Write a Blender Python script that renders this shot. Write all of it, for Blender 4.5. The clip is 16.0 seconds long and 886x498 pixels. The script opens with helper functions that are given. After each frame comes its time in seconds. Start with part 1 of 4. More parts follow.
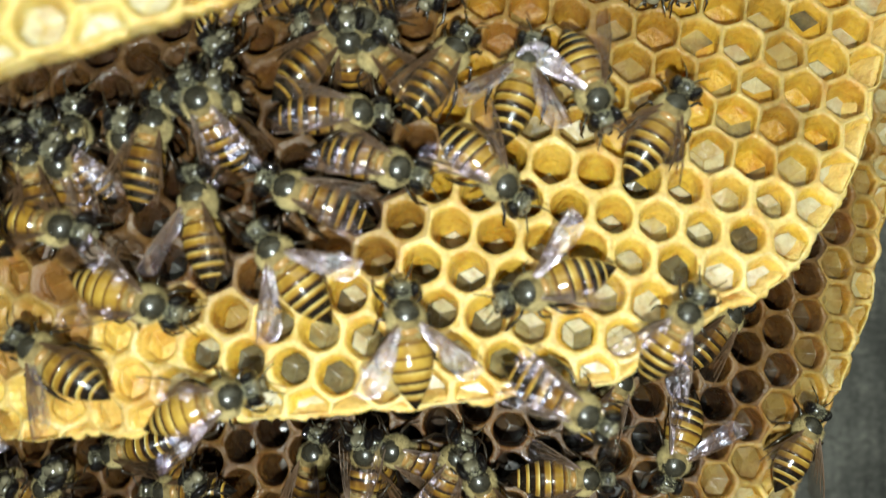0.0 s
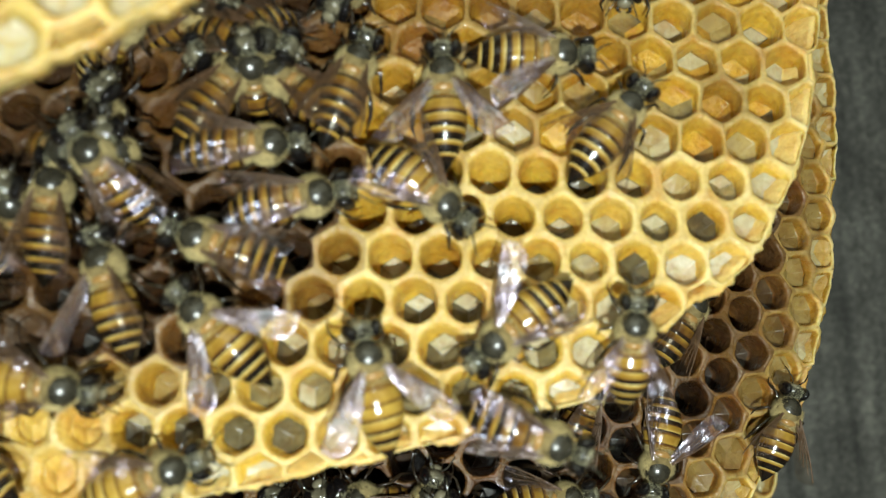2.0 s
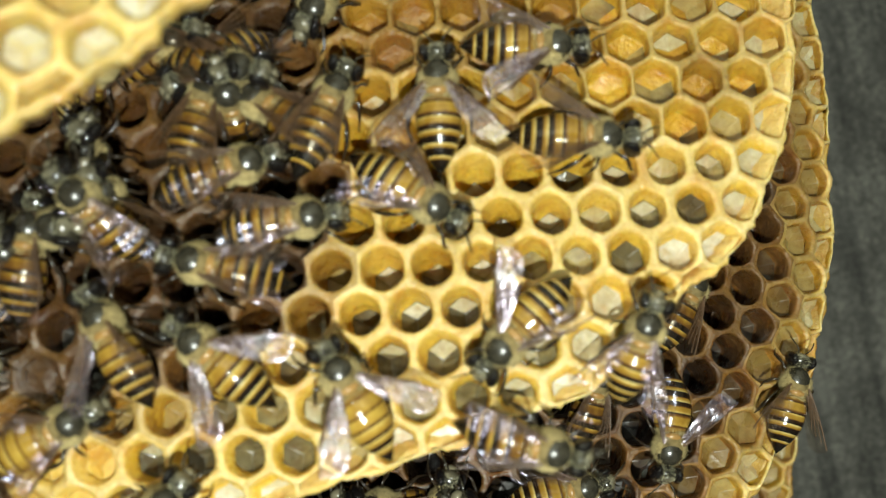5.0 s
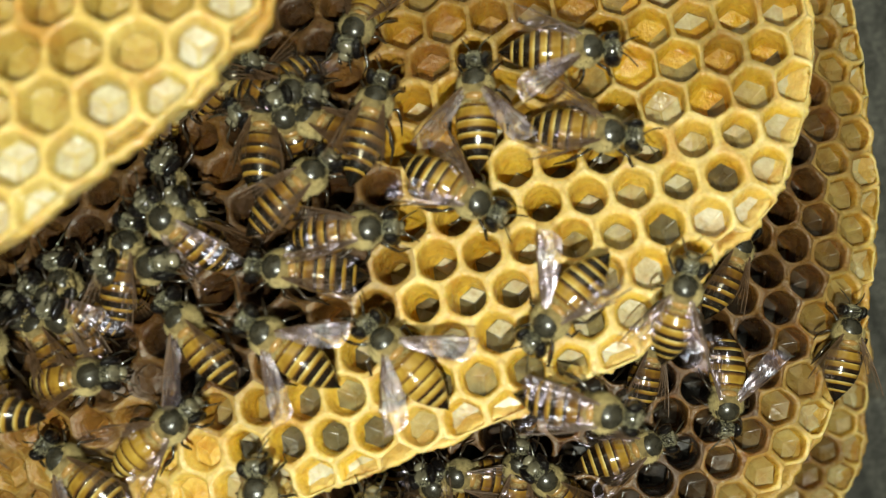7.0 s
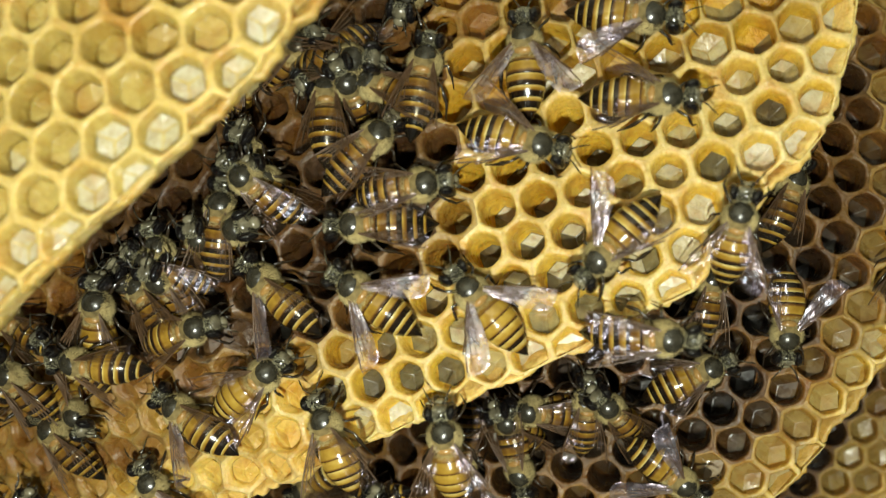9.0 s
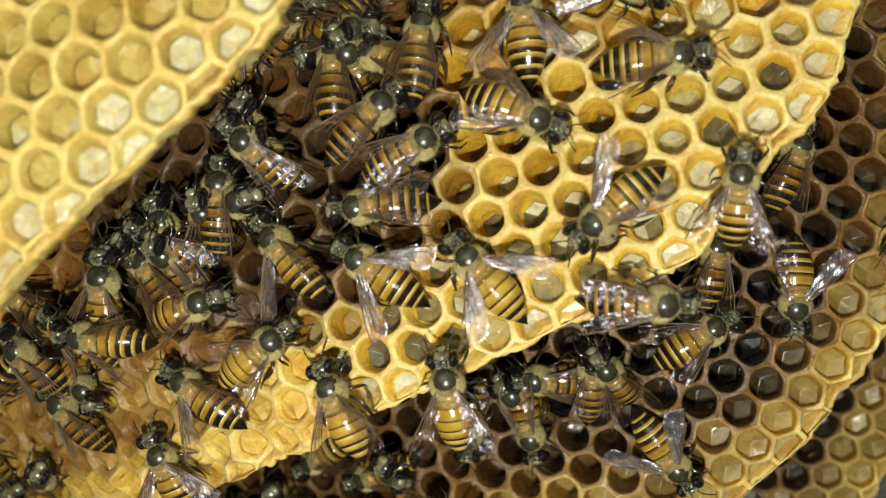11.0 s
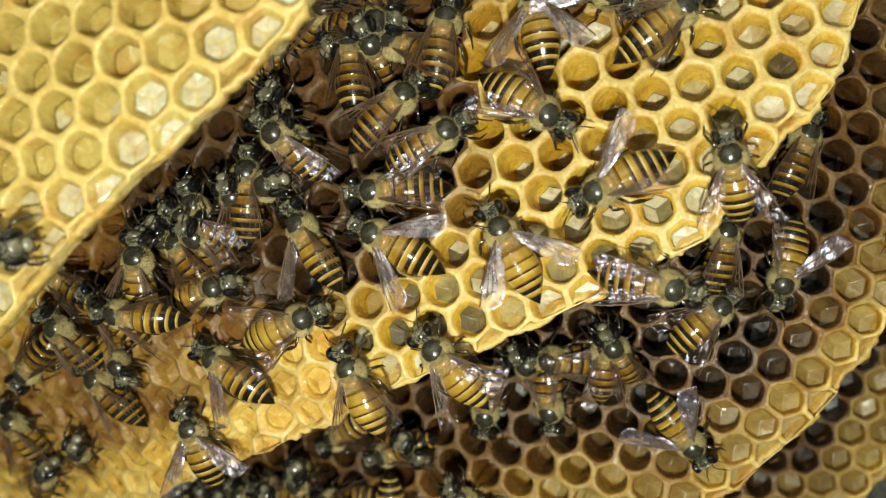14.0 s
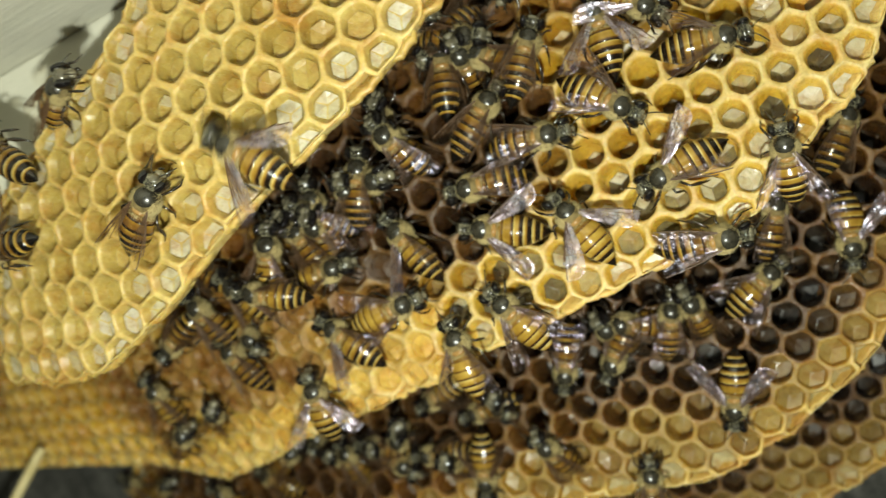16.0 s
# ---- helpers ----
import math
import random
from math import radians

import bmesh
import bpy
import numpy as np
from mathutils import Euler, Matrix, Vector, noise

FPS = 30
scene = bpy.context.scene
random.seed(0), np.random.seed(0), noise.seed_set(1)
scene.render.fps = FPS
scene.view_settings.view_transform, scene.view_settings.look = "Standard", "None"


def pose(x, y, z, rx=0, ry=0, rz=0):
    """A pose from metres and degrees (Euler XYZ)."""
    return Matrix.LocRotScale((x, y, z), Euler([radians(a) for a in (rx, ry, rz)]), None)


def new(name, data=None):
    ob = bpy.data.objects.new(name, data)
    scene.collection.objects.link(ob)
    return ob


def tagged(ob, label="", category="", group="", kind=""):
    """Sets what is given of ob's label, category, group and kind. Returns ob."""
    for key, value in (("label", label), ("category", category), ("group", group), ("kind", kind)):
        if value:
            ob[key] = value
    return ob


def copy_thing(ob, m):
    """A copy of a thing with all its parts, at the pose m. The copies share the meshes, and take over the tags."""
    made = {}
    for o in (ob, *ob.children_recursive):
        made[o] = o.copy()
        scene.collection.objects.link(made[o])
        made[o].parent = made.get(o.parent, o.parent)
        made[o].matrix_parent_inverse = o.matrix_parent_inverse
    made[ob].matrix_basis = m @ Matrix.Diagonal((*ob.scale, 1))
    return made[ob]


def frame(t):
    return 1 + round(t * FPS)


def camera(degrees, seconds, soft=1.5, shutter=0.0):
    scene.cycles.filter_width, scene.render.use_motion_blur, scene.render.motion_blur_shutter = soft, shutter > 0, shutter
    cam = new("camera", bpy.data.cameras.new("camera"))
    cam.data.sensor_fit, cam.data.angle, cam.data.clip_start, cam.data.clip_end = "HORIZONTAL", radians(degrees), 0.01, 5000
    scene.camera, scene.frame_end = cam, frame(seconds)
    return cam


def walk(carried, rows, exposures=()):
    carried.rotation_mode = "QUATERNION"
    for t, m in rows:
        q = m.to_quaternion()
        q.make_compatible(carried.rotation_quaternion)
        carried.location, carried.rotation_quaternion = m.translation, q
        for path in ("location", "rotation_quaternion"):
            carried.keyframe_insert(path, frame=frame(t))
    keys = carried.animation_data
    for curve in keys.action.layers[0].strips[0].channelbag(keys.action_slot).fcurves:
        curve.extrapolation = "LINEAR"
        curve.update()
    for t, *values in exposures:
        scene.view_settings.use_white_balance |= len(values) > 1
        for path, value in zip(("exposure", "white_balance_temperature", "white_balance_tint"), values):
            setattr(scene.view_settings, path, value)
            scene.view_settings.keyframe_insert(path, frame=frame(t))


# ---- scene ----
MM = 0.001
LID = 0.248       # underside of the lid
Z0 = 0.2          # height of the middle of the nest over the box floor

cam = camera(54.17, 16.0, 1.2, 0.5)
PATH = [
    (0.0, pose(0.00000, -0.08500, 0.20000, 90.02, 0.00, 0.01)),
    (0.5, pose(-0.00038, -0.08279, 0.20362, 90.81, 2.58, -0.89)),
    (1.0, pose(-0.00079, -0.07957, 0.20414, 90.35, 4.63, -3.09)),
    (1.5, pose(0.00005, -0.07876, 0.20169, 89.76, 5.93, -4.11)),
    (2.0, pose(0.00013, -0.07750, 0.20287, 89.50, 7.47, -4.05)),
    (2.5, pose(-0.00049, -0.07668, 0.20383, 89.27, 7.51, -5.26)),
    (3.0, pose(-0.00059, -0.07699, 0.20428, 88.98, 8.06, -5.54)),
    (3.5, pose(-0.00031, -0.07693, 0.20432, 88.70, 8.39, -5.59)),
    (6.0, pose(0.00574, -0.08127, 0.20529, 88.36, 16.41, 0.40)),
    (6.5, pose(0.00644, -0.08378, 0.20506, 88.54, 17.54, 1.98)),
    (7.0, pose(0.00747, -0.08583, 0.20498, 88.67, 18.13, 3.30)),
    (7.5, pose(0.00776, -0.08740, 0.20489, 88.63, 19.00, 4.94)),
    (8.0, pose(0.00848, -0.08958, 0.20446, 88.38, 19.91, 6.41)),
    (8.5, pose(0.00878, -0.09041, 0.20475, 88.00, 20.43, 7.63)),
    (9.0, pose(0.00952, -0.09152, 0.20361, 87.76, 21.42, 8.75)),
    (9.5, pose(0.00973, -0.09164, 0.20304, 87.27, 21.93, 9.29)),
    (12.0, pose(0.00982, -0.09131, 0.20232, 86.53, 22.30, 9.39)),
    (12.5, pose(0.01007, -0.09226, 0.20230, 86.88, 22.28, 9.62)),
    (13.0, pose(0.01003, -0.09383, 0.20159, 87.14, 22.15, 10.03)),
    (13.5, pose(0.01001, -0.09451, 0.20120, 87.00, 21.97, 10.38)),
    (14.0, pose(0.01015, -0.09581, 0.20113, 86.89, 22.02, 10.79)),
    (14.5, pose(0.00998, -0.09767, 0.20257, 87.14, 22.48, 11.56)),
    (15.0, pose(0.01098, -0.10073, 0.20220, 87.17, 23.17, 12.54)),
    (15.5, pose(0.01113, -0.10546, 0.20192, 87.25, 23.94, 13.59)),
    (16.0, pose(0.00929, -0.11329, 0.20312, 87.44, 24.14, 14.34)),
]
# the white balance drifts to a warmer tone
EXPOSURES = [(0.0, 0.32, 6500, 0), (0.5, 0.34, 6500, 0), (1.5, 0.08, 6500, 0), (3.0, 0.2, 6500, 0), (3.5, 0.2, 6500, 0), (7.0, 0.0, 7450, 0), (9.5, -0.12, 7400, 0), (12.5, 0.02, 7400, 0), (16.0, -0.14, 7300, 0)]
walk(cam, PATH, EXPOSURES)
cam.data.dof.use_dof = True
cam.data.dof.focus_distance = 0.101
cam.data.dof.aperture_fstop = 20.0

# ---- light: one small torch beside the lens, in a dark box ----
world = bpy.data.worlds.new("world")
scene.world = world
world.use_nodes = True
world.node_tree.nodes["Background"].inputs[0].default_value = (1.0, 0.93, 0.8, 1)
world.node_tree.nodes["Background"].inputs[1].default_value = 0.075
torch = new("torch_light", bpy.data.lights.new("torch_light", "POINT"))
torch.data.energy = 1.33
torch.data.color = (0.93, 0.98, 0.975)
torch.data.shadow_soft_size = 0.003
torch.location = (-0.003, -0.134, Z0 - 0.030)
scene.view_settings.exposure = 0.0


# ---- materials ----
def nodes_of(name):
    m = bpy.data.materials.new(name)
    m.use_nodes = True
    t = m.node_tree
    return m, t, t.nodes["Principled BSDF"]


def put(tree, kind, **values):
    n = tree.nodes.new(kind)
    for k, v in values.items():
        n.inputs[k.replace("_", " ")].default_value = v
    return n


def ramp(tree, source, stops):
    r = tree.nodes.new("ShaderNodeValToRGB")
    e = r.color_ramp.elements
    while len(e) < len(stops):
        e.new(0.5)
    for el, (p, c) in zip(e, stops):
        el.position, el.color = p, (*c, 1)
    tree.links.new(source, r.inputs["Fac"])
    return r.outputs["Color"]


def mix(tree, kind, fac, a, b):
    n = tree.nodes.new("ShaderNodeMix")
    n.data_type, n.blend_type = "RGBA", kind
    for socket, value in ((n.inputs["Factor"], fac), (n.inputs[6], a), (n.inputs[7], b)):
        if isinstance(value, (int, float)):
            socket.default_value = value
        elif isinstance(value, tuple):
            socket.default_value = (*value, 1)
        else:
            tree.links.new(value, socket)
    return n.outputs[2]


def grain(tree, scale, detail=3.0, rough=0.55):
    c = tree.nodes.new("ShaderNodeNewGeometry")
    n = put(tree, "ShaderNodeTexNoise", Scale=scale, Detail=detail, Roughness=rough)
    tree.links.new(c.outputs["Position"], n.inputs["Vector"])
    return n.outputs["Fac"]


def local_grain(tree, scale, detail=2.0):
    c = tree.nodes.new("ShaderNodeTexCoord")
    n = put(tree, "ShaderNodeTexNoise", Scale=scale, Detail=detail)
    tree.links.new(c.outputs["Object"], n.inputs["Vector"])
    return n.outputs["Fac"]


def bump(tree, bsdf, height, strength, distance):
    b = put(tree, "ShaderNodeBump", Strength=strength, Distance=distance)
    tree.links.new(height, b.inputs["Height"])
    tree.links.new(b.outputs["Normal"], bsdf.inputs["Normal"])


def aged(tree, stops):
    """A colour by the age of the cell, from fresh and pale to stained by many broods, blotched a little."""
    age = tree.nodes.new("ShaderNodeAttribute")
    age.attribute_name = "age"
    blotch = put(tree, "ShaderNodeMath")
    blotch.operation = "MULTIPLY_ADD"
    tree.links.new(grain(tree, 230.0, 3.0), blotch.inputs[0])
    blotch.inputs[1].default_value, blotch.inputs[2].default_value = 0.34, -0.17
    add = put(tree, "ShaderNodeMath")
    tree.links.new(age.outputs["Fac"], add.inputs[0])
    tree.links.new(blotch.outputs[0], add.inputs[1])
    return ramp(tree, add.outputs[0], stops)


def wax_material(name, stops, rough, fine, shine=0.5, crest=None, relief=0.6):
    """Beeswax; crest: colours of the cell's mouth, fading into those of its wall."""
    m, t, p = nodes_of(name)
    colour = aged(t, stops)
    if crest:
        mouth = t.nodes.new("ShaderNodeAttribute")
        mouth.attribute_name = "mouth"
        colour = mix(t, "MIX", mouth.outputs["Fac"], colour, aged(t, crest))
    stain = ramp(t, grain(t, 95.0, 3.0), [(0.46, (1, 1, 1)), (0.72, (0.82, 0.62, 0.36))])
    colour = mix(t, "MULTIPLY", 0.5, colour, stain)
    gum = ramp(t, grain(t, 300.0, 4.0, 0.6), [(0.5, (1, 1, 1)), (0.68, (0.80, 0.52, 0.30))])
    colour = mix(t, "MULTIPLY", 0.6, colour, gum)
    small = ramp(t, grain(t, 1300.0, 4.0, 0.65), [(0.3, (0.70, 0.62, 0.5)), (0.62, (1, 1, 1))])
    t.links.new(mix(t, "MULTIPLY", 0.75, colour, small), p.inputs["Base Color"])
    wet = ramp(t, grain(t, 420.0, 3.0), [(0.35, (rough + 0.14,) * 3), (0.62, (max(0.12, rough - 0.24),) * 3)])
    t.links.new(wet, p.inputs["Roughness"])
    p.inputs["Specular IOR Level"].default_value = shine
    p.inputs["Subsurface Weight"].default_value = 0.35
    p.inputs["Subsurface Radius"].default_value = (1.0, 0.62, 0.22)
    p.inputs["Subsurface Scale"].default_value = 0.0016
    height = mix(t, "ADD", 1.0, mix(t, "MIX", 0.55, (0, 0, 0), grain(t, fine, 4.0, 0.65)), grain(t, 520.0, 2.0, 0.5))
    bump(t, p, height, relief, 0.00042)
    return m


WALL_STOPS = [(0.0, (0.66, 0.45, 0.10)), (0.2, (0.62, 0.395, 0.050)), (0.4, (0.45, 0.255, 0.026)), (0.65, (0.22, 0.098, 0.022)), (0.95, (0.044, 0.021, 0.009))]
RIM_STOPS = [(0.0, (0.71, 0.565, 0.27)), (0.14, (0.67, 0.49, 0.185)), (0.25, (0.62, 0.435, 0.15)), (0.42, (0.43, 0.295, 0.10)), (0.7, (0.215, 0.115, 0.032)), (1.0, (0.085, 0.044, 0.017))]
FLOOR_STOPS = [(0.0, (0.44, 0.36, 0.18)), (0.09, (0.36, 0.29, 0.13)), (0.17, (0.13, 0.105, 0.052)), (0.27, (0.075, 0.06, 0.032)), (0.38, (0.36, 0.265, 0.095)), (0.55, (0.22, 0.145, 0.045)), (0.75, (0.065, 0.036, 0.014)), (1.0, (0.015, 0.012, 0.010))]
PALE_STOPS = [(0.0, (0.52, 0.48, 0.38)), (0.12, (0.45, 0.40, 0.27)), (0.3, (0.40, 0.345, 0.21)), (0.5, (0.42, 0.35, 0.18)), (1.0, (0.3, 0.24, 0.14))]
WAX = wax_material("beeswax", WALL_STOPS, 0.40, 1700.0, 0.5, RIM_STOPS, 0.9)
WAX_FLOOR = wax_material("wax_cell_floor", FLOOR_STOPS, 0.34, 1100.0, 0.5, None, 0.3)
NEW_STOPS = [(0.0, (0.52, 0.41, 0.15)), (0.3, (0.40, 0.295, 0.085)), (0.6, (0.30, 0.21, 0.05))]
NEW_RIM_STOPS = [(0.0, (0.64, 0.49, 0.20)), (0.3, (0.60, 0.435, 0.15)), (0.6, (0.50, 0.35, 0.11))]
WAX_NEW = wax_material("new_wax", NEW_STOPS, 0.36, 1500.0, 0.5, NEW_RIM_STOPS)
# thin pale floors, and the golden comb's upper rhombs coloured as if lit
WAX_PALE = wax_material("wax_thin_and_lit_floor", PALE_STOPS, 0.42, 1300.0, 0.6, None, 0.5)


def plain(name, colour, rough, spec=0.5, vary=0.5, scale=900.0, metallic=0.0):
    m, t, p = nodes_of(name)
    v = ramp(t, local_grain(t, scale), [(0.3, tuple(c * (1 - vary) for c in colour)), (0.7, colour)])
    t.links.new(v, p.inputs["Base Color"])
    p.inputs["Roughness"].default_value = rough
    p.inputs["Specular IOR Level"].default_value = spec
    p.inputs["Metallic"].default_value = metallic
    bump(t, p, local_grain(t, scale * 2.5), 0.35, 0.0001)
    return m


CUTICLE = plain("dark_cuticle", (0.040, 0.035, 0.022), 0.17, 0.8)
LEG = plain("leg_brown", (0.030, 0.020, 0.012), 0.2, 0.8, 0.5, 700.0)
THORAX = plain("thorax_cuticle", (0.034, 0.030, 0.020), 0.27, 0.7, 0.6, 900.0)
PELT = plain("thorax_pelt", (0.27, 0.20, 0.085), 0.8, 0.15, 0.7, 1100.0)
FACE = plain("face_cuticle", (0.21, 0.185, 0.12), 0.18, 1.0, 0.65, 800.0)
ORANGE = plain("orange_cuticle", (0.38, 0.21, 0.065), 0.25, 0.5, 0.35, 600.0)
EYE = plain("eye_black", (0.006, 0.005, 0.005), 0.07, 0.7, 0.2, 2000.0)
HAIR = plain("straw_hair", (0.62, 0.50, 0.24), 0.7, 0.2, 0.5, 400.0)
GREYHAIR = plain("grey_hair", (0.50, 0.47, 0.31), 0.7, 0.2, 0.5, 400.0)
VEIN = plain("wing_vein", (0.10, 0.055, 0.028), 0.4, 0.4, 0.3, 900.0)


def band_material():
    """The abdomen: cream, orange, brown and black by the bands of its rings."""
    m, t, p = nodes_of("banded_cuticle")
    at = t.nodes.new("ShaderNodeAttribute")
    at.attribute_name = "band"
    shift = put(t, "ShaderNodeMath")
    shift.operation = "MULTIPLY_ADD"
    t.links.new(local_grain(t, 1100.0, 3.0), shift.inputs[0])
    shift.inputs[1].default_value = 0.16
    t.links.new(at.outputs["Fac"], shift.inputs[2])
    col = ramp(t, shift.outputs[0], [(0.08, (0.62, 0.53, 0.25)), (0.2, (0.52, 0.385, 0.11)), (0.3, (0.40, 0.265, 0.050)), (0.46, (0.30, 0.178, 0.030)), (0.6, (0.14, 0.064, 0.017)), (0.76, (0.026, 0.014, 0.007)), (1.0, (0.006, 0.005, 0.004))])
    ring = t.nodes.new("ShaderNodeObjectInfo")
    tan = mix(t, "MULTIPLY", ramp(t, ring.outputs["Random"], [(0.0, (0, 0, 0)), (1.0, (0.75, 0.75, 0.75))]), col, (0.70, 0.64, 0.5))
    blotch = ramp(t, local_grain(t, 700.0, 3.0), [(0.35, (0.72, 0.62, 0.5)), (0.6, (1, 1, 1))])
    t.links.new(mix(t, "MULTIPLY", 0.8, tan, blotch), p.inputs["Base Color"])
    p.inputs["Roughness"].default_value = 0.2
    p.inputs["Specular IOR Level"].default_value = 0.4
    p.inputs["Coat Weight"].default_value = 0.5
    p.inputs["Coat Roughness"].default_value = 0.12
    bump(t, p, local_grain(t, 1500.0, 4.0), 0.25, 0.00016)
    return m


BAND = band_material()


def wing_material(name, share, rough, smoky, tint):
    """A clear, slightly smoky membrane with a crinkled lilac gloss."""
    m, t, p = nodes_of(name)
    t.nodes.remove(p)
    clear = t.nodes.new("ShaderNodeBsdfTransparent")
    clear.inputs[0].default_value = (0.93, 0.90, 0.84, 1)
    smoke = t.nodes.new("ShaderNodeBsdfDiffuse")
    smoke.inputs[0].default_value = (*tint, 1)
    gloss = t.nodes.new("ShaderNodeBsdfGlossy")
    gloss.inputs["Roughness"].default_value = rough
    first, both = t.nodes.new("ShaderNodeMixShader"), t.nodes.new("ShaderNodeMixShader")
    first.inputs[0].default_value = smoky
    t.links.new(clear.outputs[0], first.inputs[1])
    t.links.new(smoke.outputs[0], first.inputs[2])
    t.links.new(first.outputs[0], both.inputs[1])
    t.links.new(gloss.outputs[0], both.inputs[2])
    t.links.new(both.outputs[0], t.nodes["Material Output"].inputs["Surface"])
    c = t.nodes.new("ShaderNodeTexCoord")
    mp = t.nodes.new("ShaderNodeMapping")
    mp.inputs["Scale"].default_value = (1700.0, 560.0, 800.0)
    t.links.new(c.outputs["Object"], mp.inputs["Vector"])
    crease = put(t, "ShaderNodeTexNoise", Scale=1.0, Detail=3.0, Roughness=0.65)
    t.links.new(mp.outputs[0], crease.inputs["Vector"])
    b = put(t, "ShaderNodeBump", Strength=0.6, Distance=0.0003)
    t.links.new(crease.outputs["Fac"], b.inputs["Height"])
    t.links.new(b.outputs["Normal"], gloss.inputs["Normal"])
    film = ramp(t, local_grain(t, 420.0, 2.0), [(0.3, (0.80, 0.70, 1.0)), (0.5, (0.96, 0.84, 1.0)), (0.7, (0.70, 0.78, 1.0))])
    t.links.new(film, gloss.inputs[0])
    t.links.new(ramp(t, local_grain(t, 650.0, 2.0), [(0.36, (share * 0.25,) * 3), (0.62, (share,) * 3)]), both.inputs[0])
    return m


WING = wing_material("wing_membrane", 0.04, 0.16, 0.04, (0.20, 0.13, 0.075))
WING_SHEEN = wing_material("wing_membrane_glint", 0.34, 0.30, 0.06, (0.42, 0.36, 0.42))      # wings held out: glint put into the membrane by paler smoke and stronger gloss


def wood_material(name, dark, light, axis, rough=0.75, pitted=0.0):
    m, t, p = nodes_of(name)
    c = t.nodes.new("ShaderNodeTexCoord")
    mp = t.nodes.new("ShaderNodeMapping")
    s = [260.0, 260.0, 260.0]
    s[axis] = 22.0
    mp.inputs["Scale"].default_value = s
    t.links.new(c.outputs["Object"], mp.inputs["Vector"])
    n = put(t, "ShaderNodeTexNoise", Scale=1.0, Detail=6.0, Roughness=0.65)
    t.links.new(mp.outputs[0], n.inputs["Vector"])
    col = ramp(t, n.outputs["Fac"], [(0.3, dark), (0.75, light)])
    spots = ramp(t, local_grain(t, 90.0, 5.0), [(0.35, (0.55, 0.55, 0.55)), (0.6, (1, 1, 1))])
    pits = ramp(t, local_grain(t, 1500.0, 5.0), [(0.36, (0.35, 0.34, 0.32)), (0.47, (0.8, 0.8, 0.8)), (0.58, (1, 1, 1)), (0.68, (1.9, 1.85, 1.7))])
    col = mix(t, "MULTIPLY", pitted, col, pits)
    t.links.new(mix(t, "MULTIPLY", 0.2 + 0.85 * pitted, col, spots), p.inputs["Base Color"])
    p.inputs["Roughness"].default_value = rough
    p.inputs["Specular IOR Level"].default_value = 0.25
    bump(t, p, n.outputs["Fac"], 0.5, 0.0006)
    return m


GREY_WOOD = wood_material("weathered_grey_wood", (0.055, 0.055, 0.05), (0.19, 0.185, 0.165), 2, 0.75, 0.7)
PALE_BOARD = wood_material("pale_board", (0.56, 0.55, 0.45), (0.64, 0.62, 0.52), 0, 0.85)
STRAW = wood_material("straw", (0.62, 0.50, 0.22), (0.82, 0.72, 0.42), 2)


# ---- mesh helpers ----
def mesh_object(name, verts, faces, materials, parent=None, smooth=True, slots=None):
    me = bpy.data.meshes.new(name)
    me.from_pydata(verts, [], faces)
    for m in materials:
        me.materials.append(m)
    if slots:
        me.polygons.foreach_set("material_index", slots)
    me.polygons.foreach_set("use_smooth", [smooth] * len(faces) if isinstance(smooth, bool) else smooth)
    me.update()
    ob = new(name, me)
    if parent:
        ob.parent = parent
    return ob


def part(name, bm, material, parent, label=""):
    me = bpy.data.meshes.new(name)
    bm.to_mesh(me)
    bm.free()
    me.materials.append(material)
    for f in me.polygons:
        f.use_smooth = True
    ob = new(name, me)
    ob.parent = parent
    return tagged(ob, label) if label else ob


def box(name, lo, hi, material, bevel=0.002, parent=None):
    bm = bmesh.new()
    bmesh.ops.create_cube(bm, size=1)
    size = [b - a for a, b in zip(lo, hi)]
    bmesh.ops.scale(bm, vec=size, verts=bm.verts)
    bmesh.ops.bevel(bm, geom=bm.edges[:], offset=bevel, segments=2, affect="EDGES")
    me = bpy.data.meshes.new(name)
    bm.to_mesh(me)
    bm.free()
    me.materials.append(material)
    ob = new(name, me)
    ob.location = [(a + b) / 2 for a, b in zip(lo, hi)]
    if parent:
        ob.parent = parent
    return ob


# ---- the box round the nest ----
def build_box():
    boards = [("wall_back", (-0.26, 0.082, 0.0), (0.26, 0.10, LID), GREY_WOOD, "weathered grey wooden board behind the combs"),
              ("wall_right", (0.24, -0.16, 0.0), (0.26, 0.0795, LID), GREY_WOOD, "weathered grey wooden side board of the hive box"),
              ("wall_left", (-0.26, -0.16, 0.0), (-0.24, 0.0795, LID), GREY_WOOD, "weathered grey wooden side board of the hive box"),
              ("floor", (-0.30, -0.30, -0.02), (0.30, 0.12, -0.0005), GREY_WOOD, "weathered grey wooden floor board of the hive box"),
              ("ceiling", (-0.26, -0.16, LID + 0.0005), (0.26, 0.10, LID + 0.018), PALE_BOARD, "pale wooden lid of the hive box")]
    for name, lo, hi, m, label in boards:
        tagged(box(name, lo, hi, m), label, "wall" if "wall" in name else name, kind="structure")


build_box()

